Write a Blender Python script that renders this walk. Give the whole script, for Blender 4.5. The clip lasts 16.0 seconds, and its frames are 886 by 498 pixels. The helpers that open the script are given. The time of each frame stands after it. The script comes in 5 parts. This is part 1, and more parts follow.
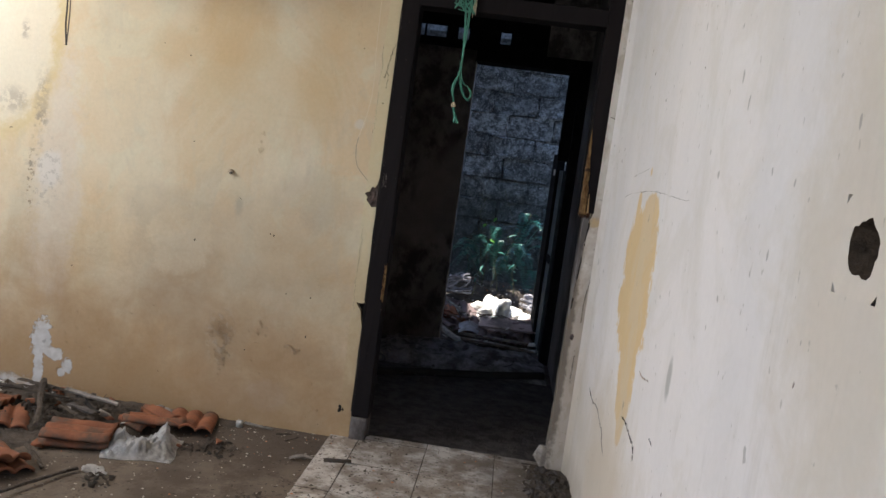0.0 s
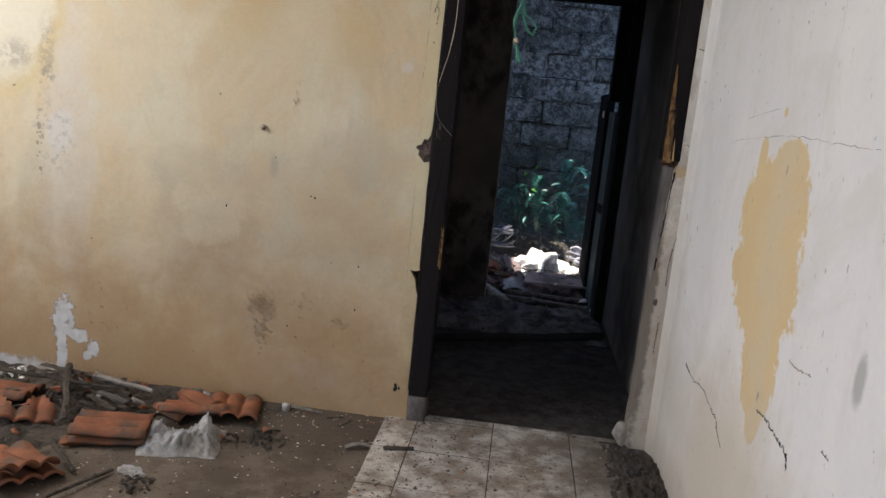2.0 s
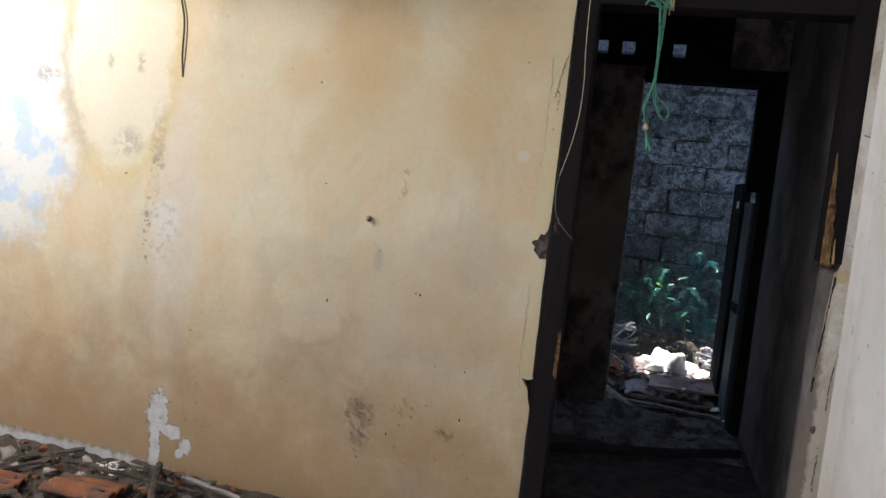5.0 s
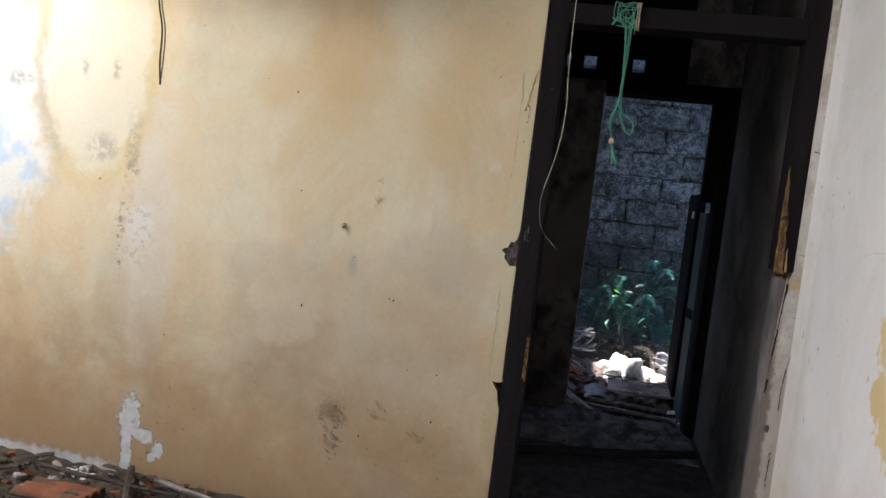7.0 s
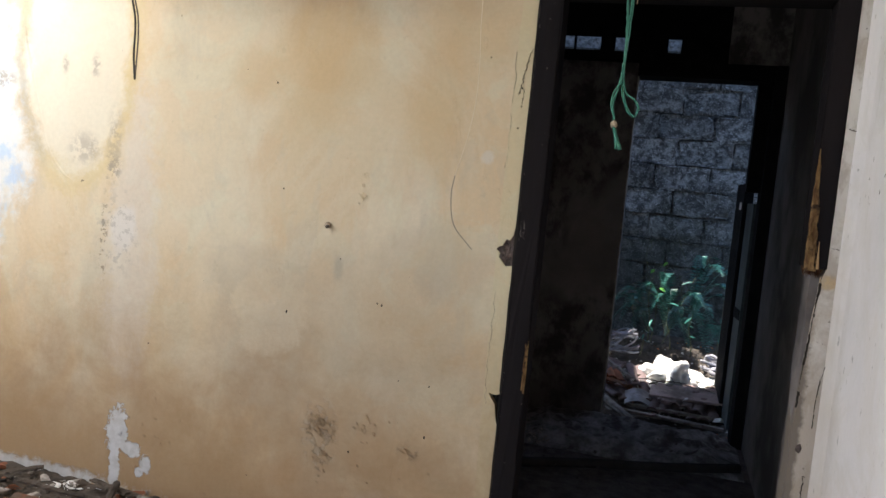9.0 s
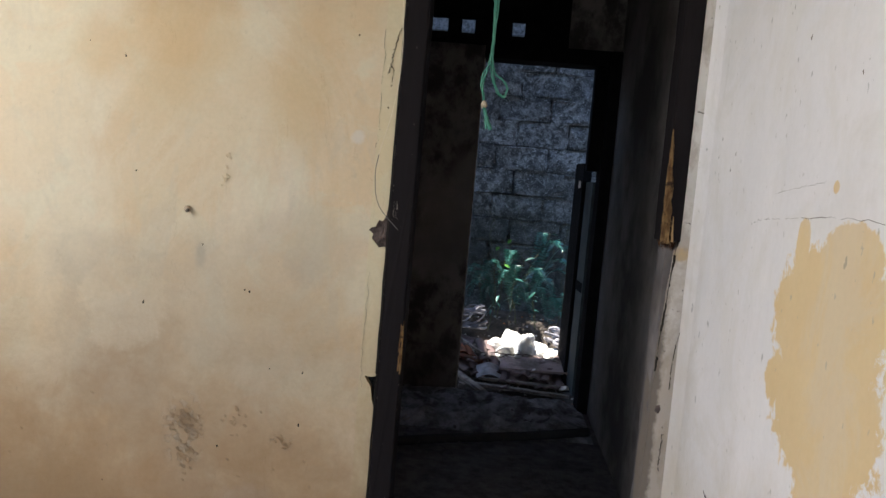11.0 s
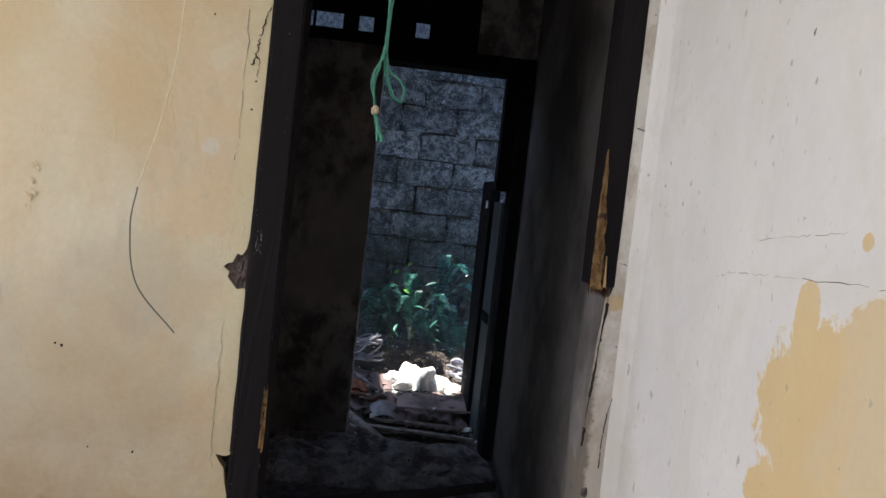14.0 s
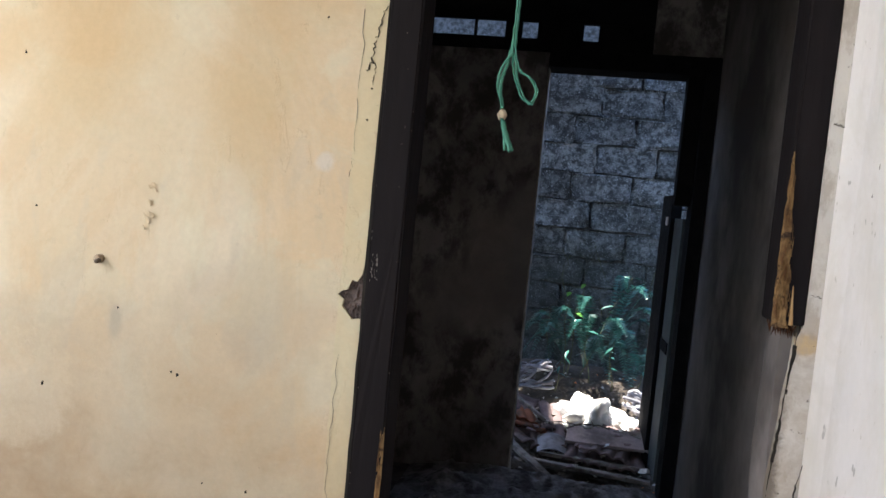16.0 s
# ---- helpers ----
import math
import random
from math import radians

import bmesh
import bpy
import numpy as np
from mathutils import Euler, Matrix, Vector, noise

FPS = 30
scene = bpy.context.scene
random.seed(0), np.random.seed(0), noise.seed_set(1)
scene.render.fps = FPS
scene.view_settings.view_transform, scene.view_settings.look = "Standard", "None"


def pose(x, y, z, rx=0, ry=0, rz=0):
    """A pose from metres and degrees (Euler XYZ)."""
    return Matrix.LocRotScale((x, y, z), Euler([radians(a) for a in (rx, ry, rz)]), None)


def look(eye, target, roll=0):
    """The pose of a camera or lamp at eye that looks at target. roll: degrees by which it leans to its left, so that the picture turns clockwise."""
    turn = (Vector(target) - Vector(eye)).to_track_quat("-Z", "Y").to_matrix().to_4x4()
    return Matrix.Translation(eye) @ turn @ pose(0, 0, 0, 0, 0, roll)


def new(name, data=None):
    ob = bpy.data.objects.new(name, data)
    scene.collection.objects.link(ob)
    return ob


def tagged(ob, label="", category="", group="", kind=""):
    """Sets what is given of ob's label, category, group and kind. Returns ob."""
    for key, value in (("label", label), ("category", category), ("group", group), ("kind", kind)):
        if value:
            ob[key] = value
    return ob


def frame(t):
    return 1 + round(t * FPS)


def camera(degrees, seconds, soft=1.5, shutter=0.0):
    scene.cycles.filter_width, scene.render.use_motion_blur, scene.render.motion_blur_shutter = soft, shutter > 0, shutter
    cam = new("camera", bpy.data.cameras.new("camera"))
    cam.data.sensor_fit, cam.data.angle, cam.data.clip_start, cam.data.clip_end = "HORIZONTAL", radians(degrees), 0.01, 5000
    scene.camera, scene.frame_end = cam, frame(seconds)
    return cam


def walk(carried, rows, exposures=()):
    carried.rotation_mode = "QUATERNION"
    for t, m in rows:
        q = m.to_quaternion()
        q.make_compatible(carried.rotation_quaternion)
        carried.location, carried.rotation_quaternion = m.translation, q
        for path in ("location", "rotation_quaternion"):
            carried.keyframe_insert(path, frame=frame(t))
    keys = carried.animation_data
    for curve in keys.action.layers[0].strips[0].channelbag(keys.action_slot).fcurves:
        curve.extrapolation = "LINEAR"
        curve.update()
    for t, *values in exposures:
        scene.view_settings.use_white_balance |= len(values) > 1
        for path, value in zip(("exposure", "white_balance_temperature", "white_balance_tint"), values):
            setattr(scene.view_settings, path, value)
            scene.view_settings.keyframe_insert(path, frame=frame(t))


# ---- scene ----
cam = camera(58.3, 16.0)
EXPOSURES = ((0, 1.60), (2, 1.60), (4, 1.70), (7, 1.71), (9.5, 1.75), (12.5, 1.85), (14, 1.87), (15, 2.10), (16, 2.29))
PATH = [
    (0, (0.561, -3.414, 1.24), (0.412, -1.43, 1.04), 7.7),
    (0.5, (0.554, -3.346, 1.232), (0.453, -1.361, 1.01), 7.6),
    (1, (0.472, -3.205, 1.225), (0.49, -1.23, 0.907), 7.2),
    (1.5, (0.371, -3.101, 1.237), (0.306, -1.122, 0.954), 6.7),
    (2, (0.343, -3.033, 1.232), (0.171, -1.07, 0.892), 5.8),
    (2.5, (0.386, -2.869, 1.265), (0.126, -0.902, 1.018), 5.6),
    (3, (0.464, -2.732, 1.259), (0.06, -0.783, 1.06), 6.2),
    (3.5, (0.488, -2.693, 1.256), (0.069, -0.745, 1.085), 5.1),
    (4, (0.422, -2.725, 1.27), (-0.021, -0.783, 1.092), 5.8),
    (4.2, (0.372, -2.71, 1.266), (-0.113, -0.776, 1.102), 6.1),
    (6.3, (0.285, -2.835, 1.253), (-0.144, -0.888, 1.093), 6.2),
    (6.5, (0.285, -2.841, 1.254), (-0.088, -0.88, 1.117), 6.1),
    (7, (0.264, -2.846, 1.256), (-0.111, -0.886, 1.123), 6.7),
    (7.5, (0.271, -2.832, 1.252), (-0.072, -0.867, 1.114), 6.9),
    (8, (0.312, -2.756, 1.26), (-0.04, -0.792, 1.121), 6.2),
    (8.5, (0.408, -2.614, 1.267), (-0.078, -0.678, 1.147), 6.6),
    (9, (0.472, -2.536, 1.273), (-0.071, -0.618, 1.116), 5.4),
    (9.5, (0.459, -2.524, 1.278), (0.154, -0.554, 1.122), 4.7),
    (9.7, (0.433, -2.552, 1.256), (0.205, -0.571, 1.106), 4.0),
    (11.8, (0.322, -2.499, 1.261), (0.213, -0.509, 1.09), 5.1),
    (12, (0.387, -2.41, 1.278), (0.181, -0.428, 1.107), 5.8),
    (12.5, (0.479, -2.295, 1.292), (0.17, -0.322, 1.196), 7.5),
    (13, (0.497, -2.241, 1.287), (0.311, -0.255, 1.136), 6.4),
    (13.5, (0.449, -2.089, 1.292), (0.43, -0.097, 1.119), 7.9),
    (14, (0.352, -2.002, 1.303), (0.473, -0.009, 1.188), 6.3),
    (14.5, (0.318, -1.964, 1.288), (0.339, 0.031, 1.139), 6.6),
    (15, (0.369, -1.867, 1.297), (0.191, 0.122, 1.201), 6.3),
    (15.5, (0.451, -1.759, 1.325), (0.169, 0.219, 1.239), 5.8),
    (16, (0.48, -1.715, 1.319), (0.118, 0.248, 1.197), 5.5),
]
walk(cam, [(t, look(eye, target, roll)) for t, eye, target, roll in PATH], exposures=EXPOSURES)

# exposure and white balance are part of the walk above

# ---- world and light ----
world = bpy.data.worlds.new("daylight")
scene.world = world
world.use_nodes = True
wn = world.node_tree.nodes
sky = wn.new("ShaderNodeTexSky")
sky.sky_type = "NISHITA"
sky.sun_disc = False
sky.ozone_density = 6.0
SUN = Vector((-0.35, 0.12, 0.93)).normalized()
sky.sun_elevation = math.asin(SUN.z)
sky.sun_rotation = math.atan2(SUN.x, SUN.y)
wn["Background"].inputs["Strength"].default_value = 0.15
world.node_tree.links.new(sky.outputs["Color"], wn["Background"].inputs["Color"])

sun = new("sun", bpy.data.lights.new("sun", "SUN"))
sun.data.energy, sun.data.angle, sun.data.color = 5.0, radians(0.5), (1.0, 0.95, 0.87)
sun.matrix_world = look(SUN * 20, (0, 0, 0))


def opening_light(name, eye, target, sx, sy, watts, color):
    """An area lamp in an opening, standing in for the sky's light that comes through it."""
    ob = new(name, bpy.data.lights.new(name, "AREA"))
    ob.data.shape, ob.data.size, ob.data.size_y = "RECTANGLE", sx, sy
    ob.data.energy, ob.data.color = watts, color
    ob.matrix_world = look(eye, target)
    return ob


opening_light("roof_hole_light", (-2.50, -0.62, 2.56), (-2.40, -0.30, 0), 1.4, 0.9, 15, (0.98, 0.98, 1.0))
opening_light("window_light", (-3.40, -2.6, 2.0), (0.9, -1.9, 1.7), 2.2, 0.7, 21.5, (0.95, 0.97, 1.0))
opening_light("doorway_light", (-0.9, -5.15, 1.45), (-0.7, 0, 1.7), 2.2, 1.8, 2.9, (0.97, 0.97, 1.0))


# ---- materials ----
class Mat:
    """A small builder for procedural materials in object space."""

    def __init__(self, name, rough=0.8, metal=0.0, spec=0.3, world_space=False):
        self.m = bpy.data.materials.new(name)
        self.m.use_nodes = True
        self.n, self.l = self.m.node_tree.nodes, self.m.node_tree.links
        self.b = self.n["Principled BSDF"]
        self.b.inputs["Roughness"].default_value = rough
        self.b.inputs["Metallic"].default_value = metal
        self.b.inputs["Specular IOR Level"].default_value = spec
        self.co = self.n.new("ShaderNodeNewGeometry").outputs["Position"] if world_space else self.n.new("ShaderNodeTexCoord").outputs["Object"]

    def put(self, socket, v):
        if isinstance(v, bpy.types.NodeSocket):
            self.l.new(v, socket)
        elif isinstance(v, tuple) and len(v) == 3 and socket.type == "RGBA":
            socket.default_value = (*v, 1)
        else:
            socket.default_value = v

    def math(self, op, a, b=0.0, clamp=False):
        n = self.n.new("ShaderNodeMath")
        n.operation, n.use_clamp = op, clamp
        self.put(n.inputs[0], a), self.put(n.inputs[1], b)
        return n.outputs[0]

    def vec(self, op, a, b=(0, 0, 0)):
        n = self.n.new("ShaderNodeVectorMath")
        n.operation = op
        self.put(n.inputs[0], a), self.put(n.inputs[1], b)
        return n.outputs["Value" if op in ("LENGTH", "DISTANCE") else "Vector"]

    def noise(self, scale, detail=4.0, rough=0.55, stretch=(1, 1, 1), warp=0.0, seed=0.0):
        n = self.n.new("ShaderNodeTexNoise")
        n.inputs["Scale"].default_value, n.inputs["Detail"].default_value = scale, detail
        n.inputs["Roughness"].default_value, n.inputs["Distortion"].default_value = rough, warp
        v = self.vec("MULTIPLY", self.co, stretch)
        self.put(n.inputs["Vector"], self.vec("ADD", v, (seed, seed * 0.7, seed * 1.3)))
        return n.outputs["Fac"]

    def ramp(self, v, lo, hi, a=0.0, b=1.0):
        n = self.n.new("ShaderNodeMapRange")
        n.interpolation_type = "SMOOTHSTEP"
        self.put(n.inputs["Value"], v)
        for k, x in (("From Min", lo), ("From Max", hi), ("To Min", a), ("To Max", b)):
            n.inputs[k].default_value = x
        return n.outputs["Result"]

    def mix(self, f, a, b, kind="MIX"):
        n = self.n.new("ShaderNodeMix")
        n.data_type, n.blend_type = "RGBA", kind
        self.put(n.inputs[0], f), self.put(n.inputs[6], a), self.put(n.inputs[7], b)
        return n.outputs[2]

    def blob(self, c, r, edge=0.25, ragged=0.5, scale=9.0, seed=0.0):
        """A stain round the place c with the radii r: 1 inside, 0 outside, with a ragged rim."""
        d = self.vec("LENGTH", self.vec("MULTIPLY", self.vec("SUBTRACT", self.co, c), tuple(1 / x for x in r)))
        wob = self.math("MULTIPLY", self.math("SUBTRACT", self.noise(scale, 8.0, 0.72, warp=0.3, seed=seed), 0.5), ragged * 2)
        return self.ramp(self.math("ADD", d, wob), 1 + edge, 1 - edge)

    def speck(self, scale, lo, hi, seed=0.0):
        return self.ramp(self.noise(scale, 2.0, 0.5, seed=seed), lo, hi)

    def random(self):
        return self.n.new("ShaderNodeObjectInfo").outputs["Random"]

    def island(self):
        return self.n.new("ShaderNodeNewGeometry").outputs["Random Per Island"]

    def color(self, c):
        self.put(self.b.inputs["Base Color"], c)
        return self

    def rough(self, v):
        self.put(self.b.inputs["Roughness"], v)
        return self

    def bump(self, height, strength=0.3, dist=0.01):
        n = self.n.new("ShaderNodeBump")
        n.inputs["Strength"].default_value, n.inputs["Distance"].default_value = strength, dist
        self.put(n.inputs["Height"], height)
        self.l.new(n.outputs["Normal"], self.b.inputs["Normal"])
        return self


def simple(name, a, b, scale=12.0, rough=0.8, bump=0.25, dist=0.004, stretch=(1, 1, 1), per=0.0, spec=0.3, dirt=None):
    """Two tones broken up at two scales, with a fine relief, and dirt where wanted."""
    k = Mat(name, rough, 0.0, spec)
    f = k.ramp(k.noise(scale, 6.0, 0.6, stretch), 0.3, 0.7)
    c = k.mix(f, a, b)
    g = k.noise(scale * 7, 4.0, 0.6, stretch, seed=3.0)
    c = k.mix(0.55, c, k.mix(g, (0.55, 0.55, 0.55), (1.3, 1.3, 1.3)), "MULTIPLY")
    if dirt:
        c = k.mix(k.ramp(k.noise(scale * 0.6, 5.0, 0.65, seed=7.0), 0.48, 0.66), c, dirt)
    if per:
        v = k.math("MULTIPLY_ADD", k.random(), per)
        v.node.inputs[2].default_value = 1 - per / 2
        c = k.mix(1.0, c, v, "MULTIPLY")
    k.color(c)
    k.bump(k.math("ADD", f, g), bump, dist)
    return k.m


# yellow distemper on plaster, faded and peeled
k = Mat("yellow_plaster", 0.85, 0, 0.25)
big = k.ramp(k.noise(1.6, 4.0, 0.6, (1, 1, 0.7), 0.6), 0.35, 0.7)
streak = k.ramp(k.noise(2.6, 5.0, 0.6, (1, 1, 0.22), seed=5.0), 0.4, 0.68)
fine = k.noise(60, 3.0, 0.6)
mid = k.noise(11, 5.0, 0.62, seed=2.0)
c = k.mix(big, (0.66, 0.505, 0.325), (0.69, 0.60, 0.455))
c = k.mix(k.math("MULTIPLY", streak, 0.45), c, (0.68, 0.60, 0.43))
c = k.mix(k.math("MULTIPLY", k.ramp(k.noise(3.4, 5.0, 0.6, warp=1.2, seed=23.0), 0.48, 0.60), 0.45), c, (0.655, 0.625, 0.475))
c = k.mix(k.math("MULTIPLY", k.ramp(k.noise(2.1, 6.0, 0.65, (1, 1, 0.6), 0.8, 29.0), 0.5, 0.66), 0.42), c, (0.58, 0.39, 0.20))
c = k.mix(k.math("MULTIPLY", k.ramp(k.noise(6.5, 6.0, 0.65, (1, 1, 0.5), 0.5, 37.0), 0.54, 0.66), 0.35), c, (0.52, 0.46, 0.36))
c = k.mix(k.math("MULTIPLY", k.ramp(k.noise(1.3, 7.0, 0.7, (1, 1, 0.8), 1.5, 47.0), 0.49, 0.53), 0.22), c, (0.70, 0.62, 0.45))
c = k.mix(k.math("MULTIPLY", k.ramp(mid, 0.5, 0.75), 0.4), c, (0.60, 0.50, 0.33))
pits = k.ramp(k.noise(26, 4.0, 0.6, (1, 1, 0.7), 0.2, 161.0), 0.66, 0.70)
c = k.mix(k.math("MULTIPLY", pits, 0.22), c, (0.45, 0.38, 0.28))
# orange-brown runs near the ceiling
for p, r, s, amount in (((-0.72, 0, 1.76), (0.16, 1, 0.30), 101.0, 0.5), ((-0.30, 0, 1.52), (0.10, 1, 0.22), 102.0, 0.45), ((-0.98, 0, 1.60), (0.10, 1, 0.10), 103.0, 0.4), ((-0.20, 0, 1.80), (0.20, 1, 0.14), 104.0, 0.4)):
    c = k.mix(k.math("MULTIPLY", k.blob(p, r, 0.55, 0.6, 5.0, s), amount), c, (0.55, 0.36, 0.17))
# damp that has risen through the middle of the wall, and greyed patches
greys = [((-0.50, 0, 0.76), (0.42, 1, 0.26), 1.0, 0.40), ((-0.62, 0, 0.50), (0.50, 1, 0.22), 4.0, 0.32), ((-0.98, 0, 0.92), (0.16, 1, 0.09), 2.0, 0.25), ((-0.86, 0, 0.50), (0.14, 1, 0.10), 12.0, 0.45),
         ((-0.615, 0, 0.957), (0.022, 1, 0.045), 15.0, 0.8), ((-0.25, 0, 1.02), (0.20, 1, 0.12), 16.0, 0.35), ((-1.60, 0, 0.70), (0.07, 1, 0.30), 18.0, 0.3)]
for p, r, s, amount in greys:
    c = k.mix(k.math("MULTIPLY", k.blob(p, r, 0.45, 1.0, 5.0, s), amount), c, (0.43, 0.37, 0.285))
for p, r, s, amount in (((-1.46, 0, 0.95), (0.10, 1, 0.55), 6.0, 0.45), ((-1.50, 0, 1.0), (0.06, 1, 0.09), 7.0, 0.75), ((-0.124, 0, 1.38), (0.020, 1, 0.020), 8.0, 0.6), ((-0.40, 0, 0.13), (0.09, 1, 0.07), 19.0, 0.6)):
    c = k.mix(k.math("MULTIPLY", k.blob(p, r, 0.35, 1.1, 12.0, s), amount), c, (0.66, 0.62, 0.57))
ring = k.math("SUBTRACT", k.blob((-0.885, 0, 0.745), (0.20, 1, 0.20), 0.35, 0.9, 6.0, 11.0), k.blob((-0.865, 0, 0.77), (0.15, 1, 0.165), 0.14, 0.9, 6.0, 11.0), True)
c = k.mix(k.math("MULTIPLY", ring, 0.45), c, (0.46, 0.40, 0.31))
c = k.mix(k.math("MULTIPLY", k.math("MULTIPLY", k.blob((-0.865, 0, 0.77), (0.15, 1, 0.165), 0.2, 0.9, 6.0, 11.0), k.blob((-0.84, 0, 0.64), (0.22, 1, 0.16), 0.6, 0.5, 4.0, 13.0)), 0.6), c, (0.68, 0.63, 0.50))
seep = k.math("SUBTRACT", k.blob((-0.52, 0, 0.42), (0.24, 1, 0.20), 0.12, 0.5, 4.0, 111.0), k.blob((-0.525, 0, 0.435), (0.23, 1, 0.19), 0.14, 0.5, 4.0, 111.0), True)
c = k.mix(k.math("MULTIPLY", seep, 0.55), c, (0.36, 0.27, 0.17))
# the last hand of paint stops short of the frame
c = k.mix(k.math("MULTIPLY", k.blob((-0.028, 0, 1.1), (0.036, 1, 1.4), 0.04, 0.10, 6.0, 121.0), 0.45), c, (0.64, 0.57, 0.36))
# old white and blue coats showing where the top coat is gone
peel = k.blob((-2.28, 0, 1.33), (0.34, 1, 0.52), 0.2, 0.9, 5.0, 3.0)
blue = k.ramp(k.noise(7, 4.0, 0.6, seed=13.0), 0.45, 0.6)
c = k.mix(k.math("MULTIPLY", peel, 0.85), c, k.mix(blue, (0.74, 0.74, 0.72), (0.50, 0.62, 0.76)))
pale = k.blob((-1.75, 0, 1.68), (0.235, 1, 0.50), 0.12, 0.35, 6.0, 21.0)
rim = k.math("SUBTRACT", k.blob((-1.745, 0, 1.68), (0.275, 1, 0.565), 0.14, 0.35, 6.0, 21.0), pale, True)
c = k.mix(k.math("MULTIPLY", pale, 0.6), c, (0.74, 0.69, 0.57))
c = k.mix(k.math("MULTIPLY", rim, 0.55), c, (0.60, 0.47, 0.20))
leftrim = k.math("MULTIPLY", rim, k.blob((-2.02, 0, 1.50), (0.20, 1, 0.40), 0.2, 0.3, 5.0, 22.0))
c = k.mix(k.math("MULTIPLY", leftrim, 0.55), c, (0.32, 0.29, 0.26))
for p, r, s, amount in (((-1.56, 0, 1.23), (0.035, 1, 0.05), 131.0, 0.75), ((-1.56, 0, 1.34), (0.03, 1, 0.09), 132.0, 0.45), ((-1.69, 0, 1.29), (0.06, 1, 0.05), 133.0, 0.5), ((-1.66, 0, 1.60), (0.02, 1, 0.04), 134.0, 0.6), ((-1.80, 0, 1.60), (0.015, 1, 0.03), 135.0, 0.6), ((-2.09, 0, 1.53), (0.06, 1, 0.035), 136.0, 0.7)):
    c = k.mix(k.math("MULTIPLY", k.math("MULTIPLY", k.blob(p, r, 0.6, 0.7, 14.0, s), k.ramp(k.noise(26, 5.0, 0.7, seed=s), 0.40, 0.55)), amount), c, (0.30, 0.25, 0.20))
dots = k.math("MULTIPLY", k.blob((-1.584, 0, 0.94), (0.016, 1, 0.17), 0.4, 0.4, 12.0, 141.0), k.ramp(k.noise(48, 3.0, 0.6, seed=142.0), 0.53, 0.58))
c = k.mix(k.math("MULTIPLY", dots, 0.8), c, (0.25, 0.20, 0.15))
# damp, mould and soil splashed along the foot, darkened further for weaker light there
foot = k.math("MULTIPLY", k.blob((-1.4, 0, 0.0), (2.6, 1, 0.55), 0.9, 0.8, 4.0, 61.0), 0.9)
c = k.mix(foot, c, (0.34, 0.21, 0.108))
plaster = [((-1.470, 0, 0.225), (0.044, 1, 0.105), 0.08, 31.0), ((-1.402, 0, 0.165), (0.040, 1, 0.028), 0.10, 32.0), ((-1.475, 0, 0.08), (0.022, 1, 0.085), 0.12, 33.0), ((-1.335, 0, 0.115), (0.024, 1, 0.032), 0.12, 34.0), ((-1.362, 0, 0.085), (0.018, 1, 0.018), 0.15, 35.0),
           ((-2.05, 0, 0.01), (0.58, 1, 0.035), 0.4, 36.0)]
bare = None
for p, r, e, s in plaster:
    f = k.blob(p, r, e, 1.25, 26.0, s)
    bare = f if bare is None else k.math("MAXIMUM", bare, f)
tone = k.mix(k.ramp(k.noise(24, 4.0, 0.6), 0.35, 0.65), (0.50, 0.48, 0.465), (0.61, 0.595, 0.59))
c = k.mix(bare, c, tone)
flake = k.math("MULTIPLY", k.blob((-0.64, 0, 0.36), (0.060, 1, 0.13), 0.5, 0.5, 9.0, 51.0), k.ramp(k.noise(34, 4.0, 0.7, seed=4.0), 0.5, 0.58))
flake = k.math("MAXIMUM", flake, k.math("MULTIPLY", k.blob((-0.30, 0, 0.355), (0.035, 1, 0.025), 0.5, 0.5, 9.0, 52.0), k.ramp(k.noise(34, 4.0, 0.7, seed=4.0), 0.55, 0.6)))
c = k.mix(k.math("MULTIPLY", flake, 0.28), c, (0.50, 0.44, 0.37))
c = k.mix(k.math("MULTIPLY", k.math("MULTIPLY", k.blob((-1.53, 0, 0.98), (0.09, 1, 0.16), 0.6, 0.6, 8.0, 91.0), k.ramp(k.noise(30, 5.0, 0.7, seed=92.0), 0.52, 0.6)), 0.5), c, (0.36, 0.32, 0.27))
specks = k.ramp(k.noise(38, 2.0, 0.5, seed=8.0), 0.775, 0.80)
c = k.mix(k.math("MULTIPLY", specks, 0.75), c, (0.14, 0.10, 0.07))
# soft dark band of shade under the ceiling, painted into the wall colour
ceiling_shade = k.blob((-0.85, 0, 2.12), (0.75, 1, 0.27), 0.6, 0.35, 3.0, 71.0)
c = k.mix(k.math("MULTIPLY", ceiling_shade, 0.7), c, (0.20, 0.14, 0.09))
c = k.mix(0.35, c, k.mix(fine, (0.75, 0.75, 0.75), (1.2, 1.2, 1.2)), "MULTIPLY")
crust = k.ramp(k.noise(15, 6.0, 0.7, (1, 1, 0.45), 0.4, 151.0), 0.60, 0.66)
mid = k.math("ADD", mid, k.math("MULTIPLY", crust, 0.35))
h = k.math("SUBTRACT", k.math("ADD", k.math("MULTIPLY", mid, 0.5), k.math("MULTIPLY", fine, 0.12)), k.math("MULTIPLY", k.math("MAXIMUM", bare, flake), 0.7))
k.color(c).bump(h, 0.7, 0.006)
YELLOW = k.m

